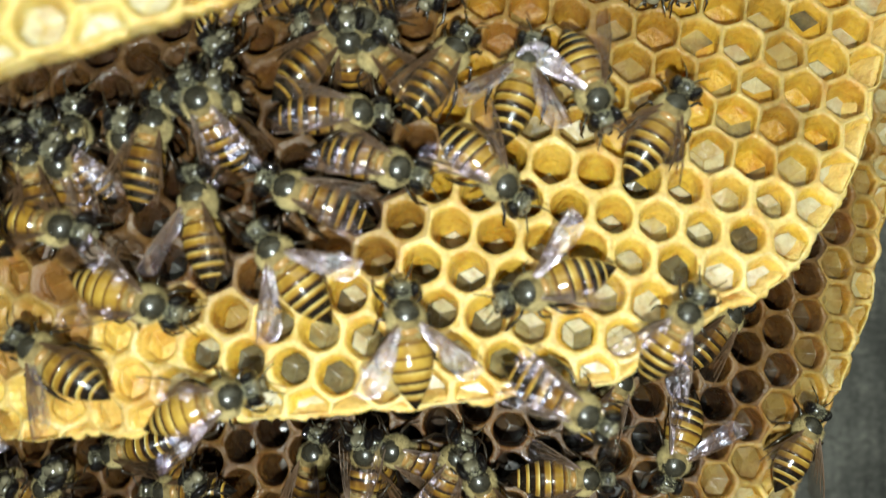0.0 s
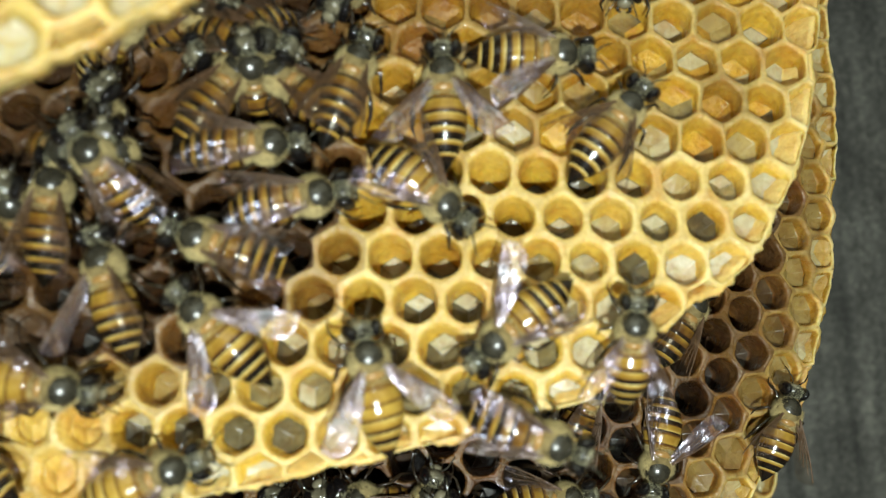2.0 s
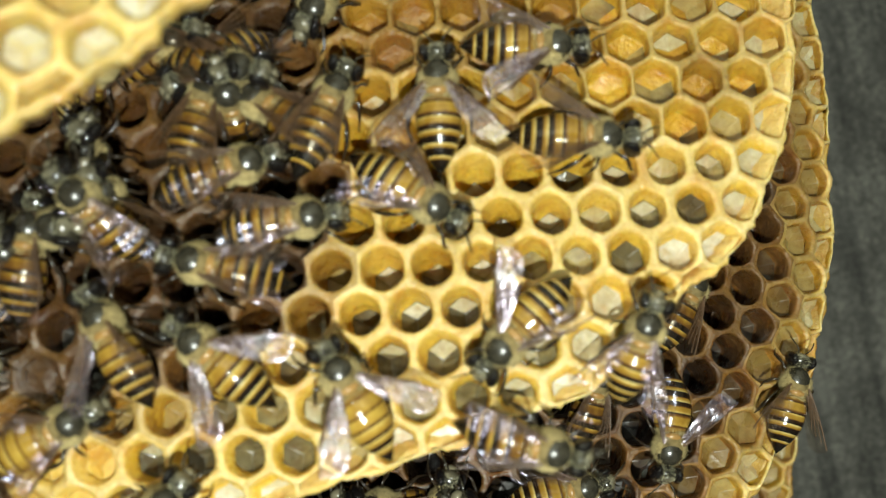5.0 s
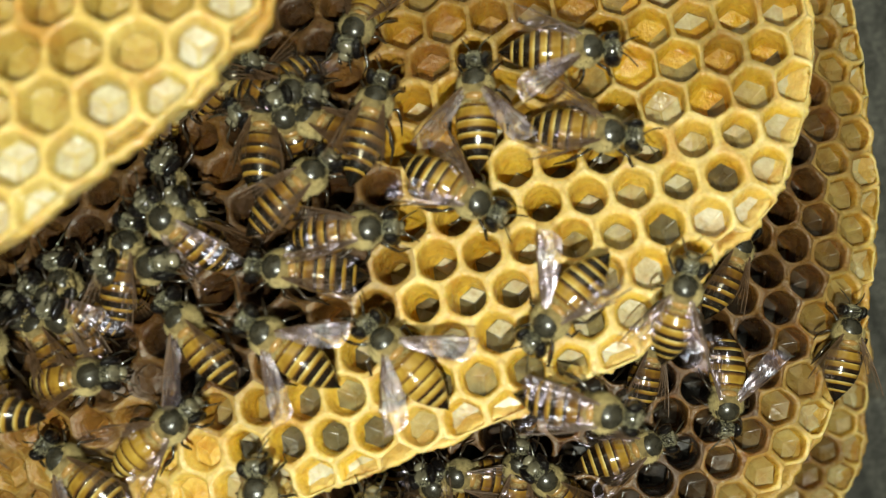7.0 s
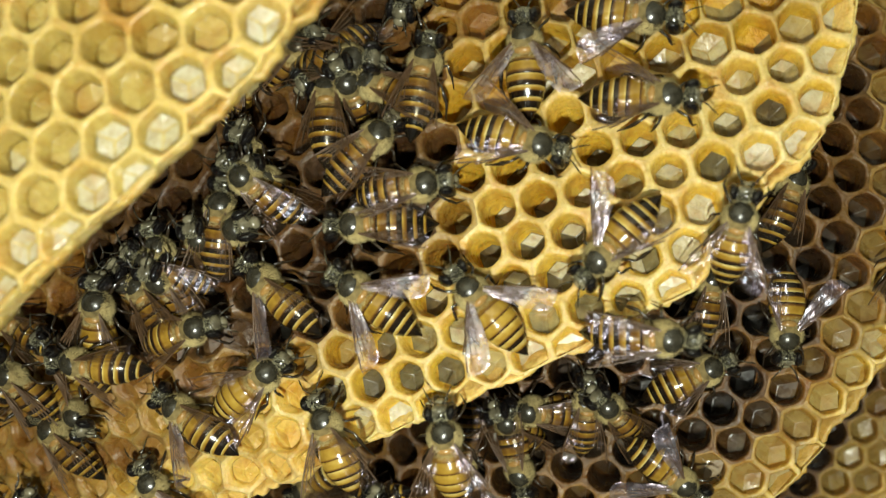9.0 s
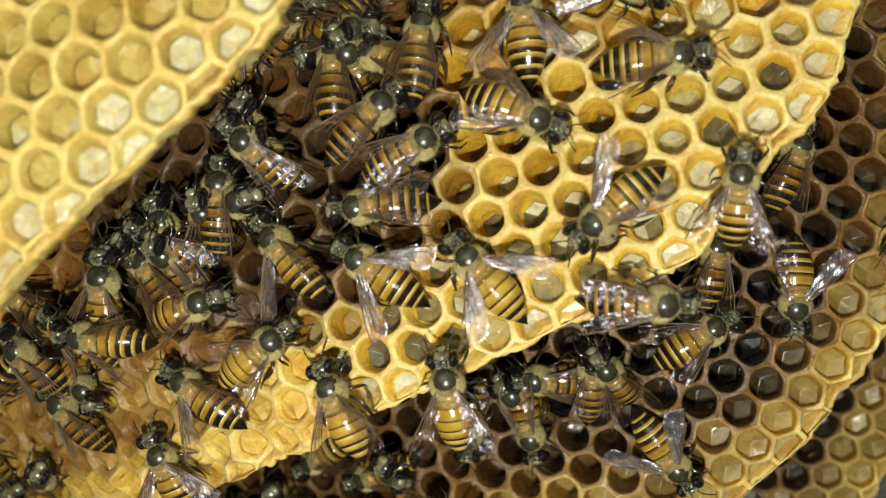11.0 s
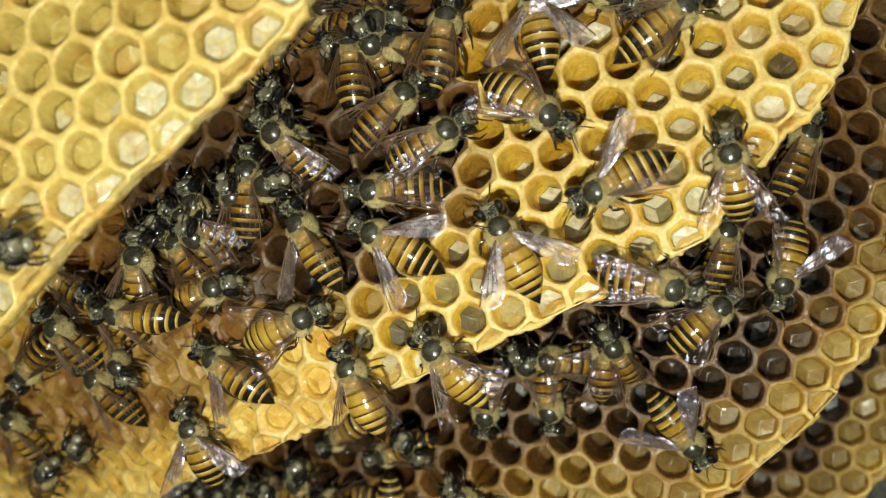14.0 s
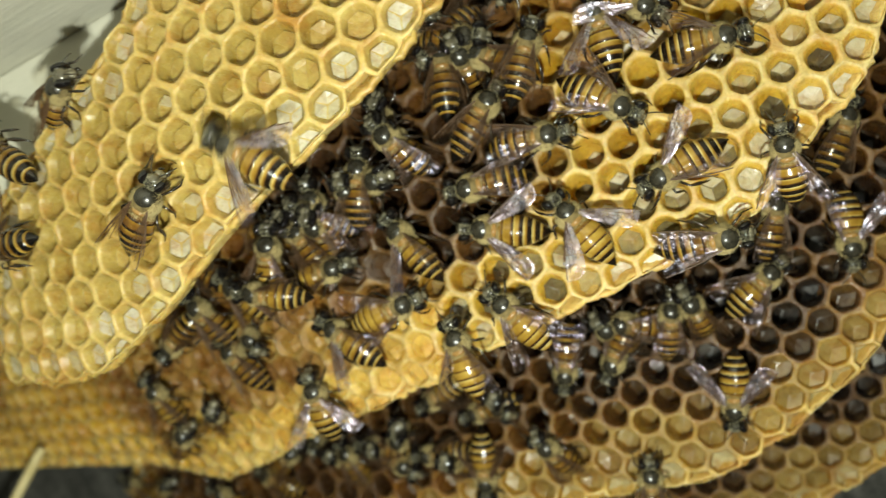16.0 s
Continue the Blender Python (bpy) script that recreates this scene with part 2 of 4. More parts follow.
# ---- the combs ----
SURFACE = {
    'A': (0, 5, [2.817, 1.328, 7.396, 2.126, 1.958, 4.891, -0.604, -1.382, -2.835, 1.18]),
    'B': (20, -25, [17.917, 1.655, 1.752, 5.558, -0.091, 0.919, 0.653, 1.049, -0.042, -1.001]),
    'C': (-35, 18, [-20.515, 0.435, 3.486, 6.517, -2.283, 5.835, -0.928, -0.007, -1.491, 0.438]),
    'D': (30, -52, [41.966, 0.707, -0.508, 0.181, -0.585, -0.851, -0.028, 0.076, 0.14, 0.168]),
}
LATTICE = {
    'A': ([17.526, 46.276, 29.386, 0.281, 0.718, 1.242, -0.043, -0.062, -0.048, 0.001],
          [3.675, -7.496, 36.922, 0.167, -0.224, 0.446, 0.032, -0.02, 0.001, 0.043]),
    'B': ([24.567, 41.441, 41.428, 0.127, -0.143, 0.01, -0.017, -0.033, -0.013, 0.081],
          [-27.281, -26.119, 20.352, -0.1, -0.722, -0.913, 0.02, 0.033, 0.189, -0.105]),
    'C': ([-45.263, 46.293, 34.616, 0.163, -0.076, 0.818, 0.006, -0.016, -0.077, -0.128],
          [25.126, -10.58, 35.013, -1.566, -0.771, -0.354, -0.03, 0.029, 0.059, -0.03]),
    'D': ([21.817, 45.35, 33.507, -0.073, -0.101, -0.024, 0.005, 0.005, 0.005, 0.009],
          [-57.248, -13.8, 31.268, 0.085, 0.068, -0.327, 0, -0.002, -0.008, -0.01]),
}
OUTLINE = {
    "A": [(54, 46), (53, 34), (49, 23), (47, 17), (44.5, 10), (42, 5.5), (39, 1.5), (36, -2.5), (32, -4.7), (28.5, -6), (25, -8), (20, -11), (17, -13.3), (10, -13.8),
          (4, -14.8), (-4, -15.6), (-15, -16.4), (-22, -17.2), (-34, -18.8), (-47, -20), (-58, -21), (-70, -23.5), (-82, -25), (-90, -23), (-98, -20.7), (-107, -18), (-123, -14.5), (-137, -12), (-151, -9.3), (-160, 10), (-158, 46)],
    "B": [(61, 46), (60, 30), (59, 14), (57, 3), (55, -6), (52, -12), (48.5, -20), (42, -27.5), (36, -33.5), (28, -39), (20, -43.5), (11, -47.5), (3, -50), (-4, -51),
          (-11, -50.3), (-21, -49), (-35, -48.5), (-55, -48.5), (-76, -49), (-100, -49.5), (-124, -48), (-128, 0), (-124, 46)],
    "C": [(3, 46), (-1, 32), (-5.5, 25.5), (-9, 23.5), (-13, 21), (-17, 19.3), (-22, 17.3), (-26, 16), (-32, 13.8), (-38, 12), (-44, 9.3), (-51, 6.2), (-58, 4),
          (-66, 2.2), (-76, 2.8), (-86, 6), (-88, 14), (-82, 23), (-73, 29), (-63, 32.5), (-51, 36.5), (-43, 40.5), (-38, 46)],
    "D": [(60, 46), (60, 20), (58, -5), (54, -28), (49.5, -42), (47, -47), (42, -53), (36, -60), (28, -66), (18, -69.5), (2, -72), (-20, -71), (-40, -66), (-44, -30), (-40, 10), (-38, 46)],
}
POWERS = [(0, 0), (1, 0), (0, 1), (2, 0), (1, 1), (0, 2), (3, 0), (2, 1), (1, 2), (0, 3)]


def face_y(comb, x, z):
    """How far ahead the face of a comb lies at (x, z), in millimetres."""
    cx, cz, k = SURFACE[comb]
    if comb == "A" and x < -100:
        return face_y(comb, -100, z) + 0.4 * (-100 - x)
    u, v = max(-3.7, min(3.0, (x - cx) / 40)), max(-1.6, min(1.6, (z - cz) / 40))
    return sum(c * u ** a * v ** b for c, (a, b) in zip(k, POWERS))


def face_frame(comb, x, z):
    """The point of the face at (x, z) in millimetres, and its normal towards the open side."""
    y = face_y(comb, x, z)
    dx, dz = (face_y(comb, x + 0.5, z) - face_y(comb, x - 0.5, z)), (face_y(comb, x, z + 0.5) - face_y(comb, x, z - 0.5))
    return Vector((x, y, z)), Vector((dx, -1, dz)).normalized(), dx, dz


def lattice(comb, i, j):
    a, b = i / 10, j / 10
    row = (1, a, b, a * a, a * b, b * b, a ** 3, a * a * b, a * b * b, b ** 3)
    kx, kz = LATTICE[comb]
    return sum(p * q for p, q in zip(row, kx)), sum(p * q for p, q in zip(row, kz))


def edge_distance(poly, x, z):
    """Distance from (x, z) to the outline, positive inside."""
    best, inside = 1e9, False
    for (ax, az), (bx, bz) in zip(poly, poly[1:] + poly[:1]):
        ex, ez = bx - ax, bz - az
        s = max(0.0, min(1.0, ((x - ax) * ex + (z - az) * ez) / (ex * ex + ez * ez)))
        best = min(best, math.hypot(x - ax - s * ex, z - az - s * ez))
        if (az > z) != (bz > z) and x < ax + (z - az) / (bz - az) * ex:
            inside = not inside
    return best if inside else -best


def held(poly, x, z):
    """(x, z) itself, or the nearest point of the outline if it lies outside."""
    d = edge_distance(poly, x, z)
    for _ in range(3):
        if d >= 0:
            break
        gx = edge_distance(poly, x + 0.05, z) - edge_distance(poly, x - 0.05, z)
        gz = edge_distance(poly, x, z + 0.05) - edge_distance(poly, x, z - 0.05)
        g = math.hypot(gx, gz) or 1.0
        x, z = x - gx / g * d, z - gz / g * d
        d = edge_distance(poly, x, z) + 1e-3
    return x, z


def smooth_step(a, b, v):
    s = max(0.0, min(1.0, (v - a) / (b - a)))
    return s * s * (3 - 2 * s)


def wobble(x, z, seed):
    return noise.noise((x * 0.06, z * 0.06, seed))


def filled(x, z):
    """1 where the golden comb's cells stand nearly full of honey."""
    return smooth_step(6, 13, z + 0.12 * (x - 20)) * smooth_step(-3, 6, x + 3 * wobble(x, z, 8.0))


def cell_age(comb, x, z, rim):
    """0: fresh pale wax; 1: dark old brood cell."""
    w = wobble(x, z, 3.1)
    if comb == "A":
        r = math.hypot((x + 27) / 28, (z - 11) / 17)
        a = 0.95 - 0.80 * smooth_step(0.74, 1.16, r + 0.25 * w)
        upper = math.hypot((x + 22) / 31, (z - 32) / 21)
        a = max(a, 0.88 - 0.75 * smooth_step(0.7, 1.2, upper + 0.25 * w))
        honey = 0.2 * filled(x, z) + 0.16 * smooth_step(1.0, 0.3, math.hypot((x - 12) / 24, (z - 30) / 18))
        left = (0.43 + 0.3 * w - 0.2 * smooth_step(-84, -112, x)) * smooth_step(-27, -40, x) * smooth_step(3, 12, rim)
        a = max(a, 0.13 + honey + 0.1 * w, 0.13 + left)
        return a * smooth_step(-3, 7, rim) + 0.03
    if comb == "B":
        amber = 0.5 * smooth_step(1.0, 0.4, math.hypot((x + 16) / 40, (z + 45) / 14))      # lighter cells low down
        return 0.48 + (0.43 - amber * 0.75) * smooth_step(4.0, 10.0, rim + 4 * w)
    if comb == "C":
        return 0.33 + 0.1 * w + 0.04 * smooth_step(5, 20, rim)
    return 0.48 + 0.5 * smooth_step(4, 14, rim + 5 * w)


HEX = [(1 / 3, 1 / 3), (-1 / 3, 2 / 3), (-2 / 3, 1 / 3), (-1 / 3, -1 / 3), (1 / 3, -2 / 3), (2 / 3, -1 / 3)]
NEAR = [(0, 1), (-1, 1), (-1, 0), (0, -1), (1, -1), (1, 0)]      # the neighbour across the side from corner k to k + 1


def cell_depth(comb, x, z, rim, rng):
    if comb == "C":
        return 0.9 + 1.1 * smooth_step(1.0, 12.0, rim) + rng.uniform(-0.3, 0.3)
    if comb in "BD":
        return 1.2 + 6.3 * smooth_step(4.5, 13.0, rim) + rng.uniform(-0.25, 0.35)
    d = 1.7 + 3.9 * smooth_step(5.0, 21.0, rim) + rng.uniform(-0.4, 0.5)
    h = filled(x, z)
    d = d * (1 - h) + (1.5 + 1.5 * rng.random()) * h
    c = capped(x, z)
    return d * (1 - c) + (0.35 + 0.9 * rng.random()) * c


def capped(x, z):
    """1 where the golden comb's cells are closed by uneven old brood cappings."""
    return smooth_step(-24, -33, x) * smooth_step(8, 0, z) * smooth_step(-90, -78, x)


# rings of a cell from the lip down: share of the hexagon, roundness, radius when round, depth (share of the cell's, or millimetres)
BOWL = [(0.95, 0.45, 2.22, 0.02, 0), (0.90, 0.8, 2.08, 0.13, 0), (0.87, 0.92, 2.0, 0.45, 0), (0.83, 0.95, 1.9, 0.36, 1), (0.77, 0.9, 1.76, 0.66, 1), (0.70, 0.6, 1.6, 0.9, 1)]
SOFT = [(0.96, 0.35, 2.3, 0.02, 0), (0.925, 0.6, 2.18, 0.12, 0), (0.89, 0.7, 2.08, 0.34, 0), (0.84, 0.75, 1.95, 0.5, 1), (0.76, 0.7, 1.76, 0.76, 1), (0.68, 0.4, 1.55, 0.95, 1)]
THIN = [(0.95, 0.6, 2.24, -0.06, 0), (0.91, 0.9, 2.1, 0.06, 0), (0.89, 0.95, 2.04, 0.3, 0), (0.88, 0.9, 2.02, 0.3, 1), (0.87, 0.6, 2.02, 0.6, 1), (0.86, 0.2, 2.02, 0.86, 1)]
SHALLOW = [(0.94, 0.4, 2.22, 0.0, 0), (0.88, 0.6, 2.08, 0.12, 0), (0.83, 0.6, 1.98, 0.3, 0), (0.80, 0.5, 1.92, 0.5, 1), (0.77, 0.3, 1.86, 0.72, 1), (0.74, 0.1, 1.8, 0.92, 1)]
FULL = [(0.96, 0.2, 2.3, 0.0, 0), (0.93, 0.4, 2.22, 0.1, 0), (0.905, 0.5, 2.15, 0.3, 0), (0.885, 0.5, 2.08, 0.42, 1), (0.86, 0.4, 2.03, 0.68, 1), (0.84, 0.2, 1.98, 0.9, 1)]
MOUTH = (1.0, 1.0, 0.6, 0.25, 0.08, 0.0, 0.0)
# cells slope downwards from their mouth to their floor: millimetres along x and z for each of depth
SLOPE = {"A": (0.10, -0.24), "B": (0.04, -0.10), "C": (0.0, -0.12), "D": (0.04, -0.10)}


def cell_mesh(comb, i, j, inside):
    """A wax cell: rounded mouth, tapering wall, floor of three rhombs with raised ridges, back, and a skirt where the comb ends."""
    rng = random.Random(i * 7919 + j * 104729 + ord(comb))
    poly = OUTLINE[comb]
    cx, cz = lattice(comb, i, j)
    rim = edge_distance(poly, cx, cz)
    base, n, _, _ = face_frame(comb, cx, cz)
    age = cell_age(comb, cx, cz, rim) + rng.uniform(-0.09, 0.09)
    depth = cell_depth(comb, cx, cz, rim, rng)
    back = depth + 1.6
    lump = comb == "A" and capped(cx, cz) > 0.5
    corners = [lattice(comb, i + a, j + b) for a, b in HEX]
    ring = []
    for k in range(6):
        (ax, az), (bx, bz) = corners[k], corners[(k + 1) % 6]
        ring += [(ax, az), ((2 * ax + bx) / 3, (2 * az + bz) / 3), ((ax + 2 * bx) / 3, (az + 2 * bz) / 3)]
    lips = []
    for x, z in ring:
        jx, jz = 0.26 * noise.noise((x * 0.3, z * 0.3, 21.0)), 0.26 * noise.noise((x * 0.3, z * 0.3, 33.0))
        x, z = held(poly, x + jx, z + jz)
        lift = (0.6 + (1.1 * capped(x, z) if comb == "A" else 0.25 if comb in "BD" else 0)) * noise.noise((x * 0.23, z * 0.23, 9.0)) + (0.3 if comb in "BD" else 0.2) * noise.noise((x * 0.9, z * 0.9, 4.0))
        p, pn, _, _ = face_frame(comb, x, z)
        lips.append((p + pn * lift, pn))
    middle = sum((p for p, _ in lips), Vector()) / 18
    style = {"A": BOWL, "C": SOFT}.get(comb, THIN)
    full = filled(cx, cz) if comb == "A" else 0.0
    if full > 0:
        style = [tuple(p + (q - p) * full for p, q in zip(a, b)) for a, b in zip(BOWL, FULL)]
    if comb in "BD":                      # new cells along the margin are shallow bowls
        young = 1 - smooth_step(3.5, 9.0, rim)
        style = [tuple(p + (q - p) * young for p, q in zip(a, b)) for a, b in zip(THIN, SHALLOW)]
    narrow = rng.uniform(0.91, 1.035) if comb in "AC" else rng.uniform(0.97, 1.02)
    lean_x, lean_z = SLOPE[comb]
    off = Vector((rng.uniform(-0.12, 0.12) + lean_x * depth, 0, rng.uniform(-0.12, 0.12) + lean_z * depth))
    verts, faces, slots, smooth = [], [], [], []

    def add_ring(share, round_by, radius, down, slide=0.0):
        start = len(verts)
        for p, pn in lips:
            d = p - middle
            far = d.length
            r = (1 - round_by) * far * share + round_by * min(radius, far * share)
            verts.append(middle + off * slide + d * (r * narrow / far if share < 1 else 1.0) - n * down)
        return start

    def join(a, b, slot):
        for k in range(18):
            faces.append((a + k, a + (k + 1) % 18, b + (k + 1) % 18, b + k))
            slots.append(slot)
            smooth.append(True)

    last = r0 = add_ring(1.0, 0.0, 3.0, 0.0)
    for m, (share, round_by, radius, down, deep) in enumerate(style):
        here = add_ring(share, round_by, radius, down * depth if deep else min(down, depth * 0.35), down if deep else min(0.35, down / depth))
        join(last, here, 0)
        last = here
    # floor: three rhombs meeting in a point, with low seams between them
    foot = {"A": 0.65 + 0.16 * full, "C": 0.66}.get(comb, 0.73 + 0.12 * smooth_step(3.5, 9.0, rim))
    pale_edge = rim < (4.6 if comb == "A" and cx > 18 else 1.5 if comb == "A" else 5.0 if comb == "C" else 2.4)
    drop = -rng.uniform(0.1, 1.1) if lump else {"A": 0.25 if pale_edge else 0.82 - 0.25 * full, "C": 0.3}.get(comb, 0.8)
    seam = {"A": 0.03, "C": 0.06}.get(comb, 0.03)
    f0 = len(verts)
    for k in range(6):
        p, _ = lips[3 * k]
        even = k % 2 == 0
        jog = Vector((rng.uniform(-1, 1), 0, rng.uniform(-1, 1))) * (0.16 if comb in "AC" else 0.05)
        verts.append(middle + off + jog + (p - middle) * foot - n * (rng.uniform(-0.12, 0.12) + depth + (drop * 0.4 - seam if even else -drop * 0.35)))
    tip = len(verts)
    lean = Vector((rng.uniform(-1, 1), 0, rng.uniform(-1, 1))) * (0.3 if comb == "A" else 0.1)
    verts.append(middle + off + lean - n * (depth + drop - seam + rng.uniform(-0.2, 0.15)))
    for k in range(6):
        a, b = f0 + k, f0 + (k + 1) % 6
        q = last + 3 * k
        faces.append((q, q + 1, q + 2, last + (3 * k + 3) % 18, b, a)), slots.append(0), smooth.append(True)
    for k in range(3):
        e0, o, e1 = f0 + 2 * k, f0 + 2 * k + 1, f0 + (2 * k + 2) % 6
        quad = [tip, e0, o, e1]
        mid = sum((verts[v] for v in quad), Vector()) / 4
        s0 = len(verts)
        for m, v in enumerate(quad):
            verts.append(verts[v] + (mid - verts[v]).normalized() * 0.13 - n * (seam if m != 2 else 0.0))
        # golden comb: upper rhomb oftener pale than the darker two, torchlight put into colour
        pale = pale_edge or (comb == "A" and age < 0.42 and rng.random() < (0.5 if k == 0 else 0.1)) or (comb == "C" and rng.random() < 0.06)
        honey = full > 0.5 and not pale_edge and rng.random() < 0.4
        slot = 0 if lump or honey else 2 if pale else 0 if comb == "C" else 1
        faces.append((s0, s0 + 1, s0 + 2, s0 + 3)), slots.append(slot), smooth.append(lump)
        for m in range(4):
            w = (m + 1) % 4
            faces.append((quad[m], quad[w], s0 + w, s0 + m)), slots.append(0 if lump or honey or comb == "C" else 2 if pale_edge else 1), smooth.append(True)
    # back
    b0 = add_ring(1.0, 0.0, 3.0, back)
    faces.append(tuple(b0 + k for k in range(18))), slots.append(0), smooth.append(False)
    # skirt along open sides
    flare = 0.12
    edge_age = []
    for k in range(6):
        if (i + NEAR[k][0], j + NEAR[k][1]) in inside:
            continue
        seq = [(3 * k + s) % 18 for s in range(4)]
        rows = [[r0 + s for s in seq]]
        for out, down in ((flare * 0.75, 0.25), (flare, 1.3), (flare * 0.5, back)):
            start = len(verts)
            for s in seq:
                p, pn = lips[s]
                away = (p - middle)
                away -= n * away.dot(n)
                ragged = 1 + 1.1 * noise.noise((p.x * 0.45, p.z * 0.45, 2.0)) + 0.5 * noise.noise((p.x * 1.9, p.z * 1.9, 7.0))
                verts.append(p + away.normalized() * out * ragged - n * down)
            rows.append(list(range(start, start + 4)))
            edge_age += list(range(start, start + 4))
        for a, b in zip(rows, rows[1:]):
            for s in range(3):
                faces.append((a[s + 1], a[s], b[s], b[s + 1])), slots.append(0), smooth.append(True)
    ages = [max(0.0, min(1.0, age))] * len(verts)
    mouths = [0.0] * len(verts)
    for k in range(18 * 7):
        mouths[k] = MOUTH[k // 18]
    if lump:
        mouths = [max(v, 0.4) for v in mouths]
    if comb == "C":                       # new cells have thin pale floors along the margin
        for v in range(f0, b0):
            ages[v] += -0.2 if pale_edge else 0.0
    for v in edge_age:
        mouths[v] = 1.0
    for k in range(54):                   # the growing margin is always fresh wax
        fresh = smooth_step(0.3, 2.4, edge_distance(poly, *lips[k % 18][0].xz)) if rim < 6 else 1.0
        ages[k] = ages[k] * fresh + 0.05 * (1 - fresh)
    for v in edge_age:
        ages[v] = min(ages[v], 0.05)
    return verts, faces, slots, smooth, ages, mouths


def scaled(v):
    return (v.x * MM, v.y * MM, v.z * MM + Z0)


def finish_cell(name, data, parent, wax=WAX):
    verts, faces, slots, smooth, ages, mouths = data
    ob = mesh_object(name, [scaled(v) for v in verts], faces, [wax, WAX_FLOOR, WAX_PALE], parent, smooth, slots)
    ob.data.attributes.new("age", "FLOAT", "POINT").data.foreach_set("value", ages)
    ob.data.attributes.new("mouth", "FLOAT", "POINT").data.foreach_set("value", mouths)
    return ob


COMB_LABEL = {"A": "golden wax honeycomb with a brown brood patch, crowded with bees", "B": "darker brown honeycomb with a pale wax margin",
              "C": "pale new wax honeycomb hanging over the crowd of bees", "D": "dim yellow-brown honeycomb deepest in the hive"}
NEAREST = {"A": (-8, 8), "B": (22, -22), "C": (-34, 22), "D": (34, -48)}


def build_comb(comb):
    poly = OUTLINE[comb]
    cells = []
    for i in range(-45, 46):
        for j in range(-30, 31):
            x, z = lattice(comb, i, j)
            if -164 < x < 64 and -74 < z < 47 and edge_distance(poly, x, z) > -0.5:
                cells.append((i, j))
    inside = set(cells)
    root = new("honeycomb")
    tagged(root, COMB_LABEL[comb], "honeycomb", group="combs of the nest")
    nx, nz = NEAREST[comb]
    wax = WAX_NEW if comb == "C" else WAX

    def far(c):
        x, z = lattice(comb, *c)
        return math.hypot(x - nx, (z - nz) * 1.5)

    cells.sort(key=far)
    for c in cells[:290]:
        finish_cell("cell", cell_mesh(comb, *c, inside), root, wax)
    rest = [[], [], [], [], [], []]
    for c in cells[290:]:
        verts, faces, slots, smooth, ages, mouths = cell_mesh(comb, *c, inside)
        at = len(rest[0])
        rest[0] += verts
        rest[1] += [tuple(v + at for v in f) for f in faces]
        rest[2] += slots
        rest[3] += smooth
        rest[4] += ages
        rest[5] += mouths
    if rest[0]:
        tagged(finish_cell("outer_wax", rest, root, wax), kind="stuff")
    comb_margin(comb, root)
    return root


def comb_margin(comb, root):
    """The smooth growing edge of fresh wax round the outermost cells."""
    poly = OUTLINE[comb]
    line = []
    for (ax, az), (bx, bz) in zip(poly, poly[1:] + poly[:1]):
        if az > 45 and bz > 45:
            continue
        count = max(1, int(math.hypot(bx - ax, bz - az) / 0.55))
        line += [(ax + (bx - ax) * k / count, az + (bz - az) * k / count) for k in range(count)]
    for _ in range(4):                     # rounds the corners
        line = [line[0]] + [((p[0] + 2 * q[0] + r[0]) / 4, (p[1] + 2 * q[1] + r[1]) / 4) for p, q, r in zip(line, line[1:], line[2:])] + [line[-1]]
    turn = sum(a[0] * b[1] - b[0] * a[1] for a, b in zip(line, line[1:]))
    section = [(-3.4, 4.6), (-2.0, 3.2), (-1.1, 1.9), (-0.5, 0.85), (-0.1, 0.4), (0.25, 0.5), (0.4, 1.0), (0.2, 2.2), (-0.4, 4.0)]
    verts, faces = [], []
    for k, (x, z) in enumerate(line):
        (ax, az), (bx, bz) = line[max(0, k - 2)], line[min(len(line) - 1, k + 2)]
        ex, ez = bx - ax, bz - az
        size = math.hypot(ex, ez) or 1.0
        ox, oz = (ez / size, -ex / size) if turn > 0 else (-ez / size, ex / size)
        ragged = 0.9 * noise.noise((x * 0.24, z * 0.24, 2.0)) + 0.45 * noise.noise((x * 1.1, z * 1.1, 7.0)) + 0.25 * noise.noise((x * 3.0, z * 3.0, 17.0))
        base, n, _, _ = face_frame(comb, x, z)
        for out, down in section:
            w = (out + 3.4) / 3.8
            sink = 0.35 * noise.noise((x * 0.5 + out, z * 0.5, 5.0))
            o = out + ragged * w
            verts.append(base + Vector((ox * o, 0, oz * o)) - n * (down + sink * (1 - w * 0.5)))
    m = len(section)
    for k in range(len(line) - 1):
        for c in range(m - 1):
            faces.append((k * m + c, k * m + c + 1, (k + 1) * m + c + 1, (k + 1) * m + c))
    if turn < 0:
        faces = [tuple(reversed(f)) for f in faces]
    fresh = {"A": 0.08, "B": 0.4, "C": 0.45, "D": 0.45}[comb]
    ob = finish_cell("margin", (verts, faces, [0] * len(faces), [True] * len(faces), [fresh] * len(verts), [0.7] * len(verts)), root, WAX_NEW if comb == "C" else WAX)
    tagged(ob, "smooth edge of fresh pale wax")


for comb_name in "ABCD":
    build_comb(comb_name)


# ---- bees ----
def ellipsoid(bm, centre, radii, seg=20, rings=12, turn=None):
    got = bmesh.ops.create_uvsphere(bm, u_segments=seg, v_segments=rings, radius=1)["verts"]
    m = Matrix.Translation(Vector(centre) * MM) @ (turn or Matrix()) @ Matrix.Diagonal((radii[0] * MM, radii[1] * MM, radii[2] * MM, 1))
    bmesh.ops.transform(bm, matrix=m, verts=got)
    return got


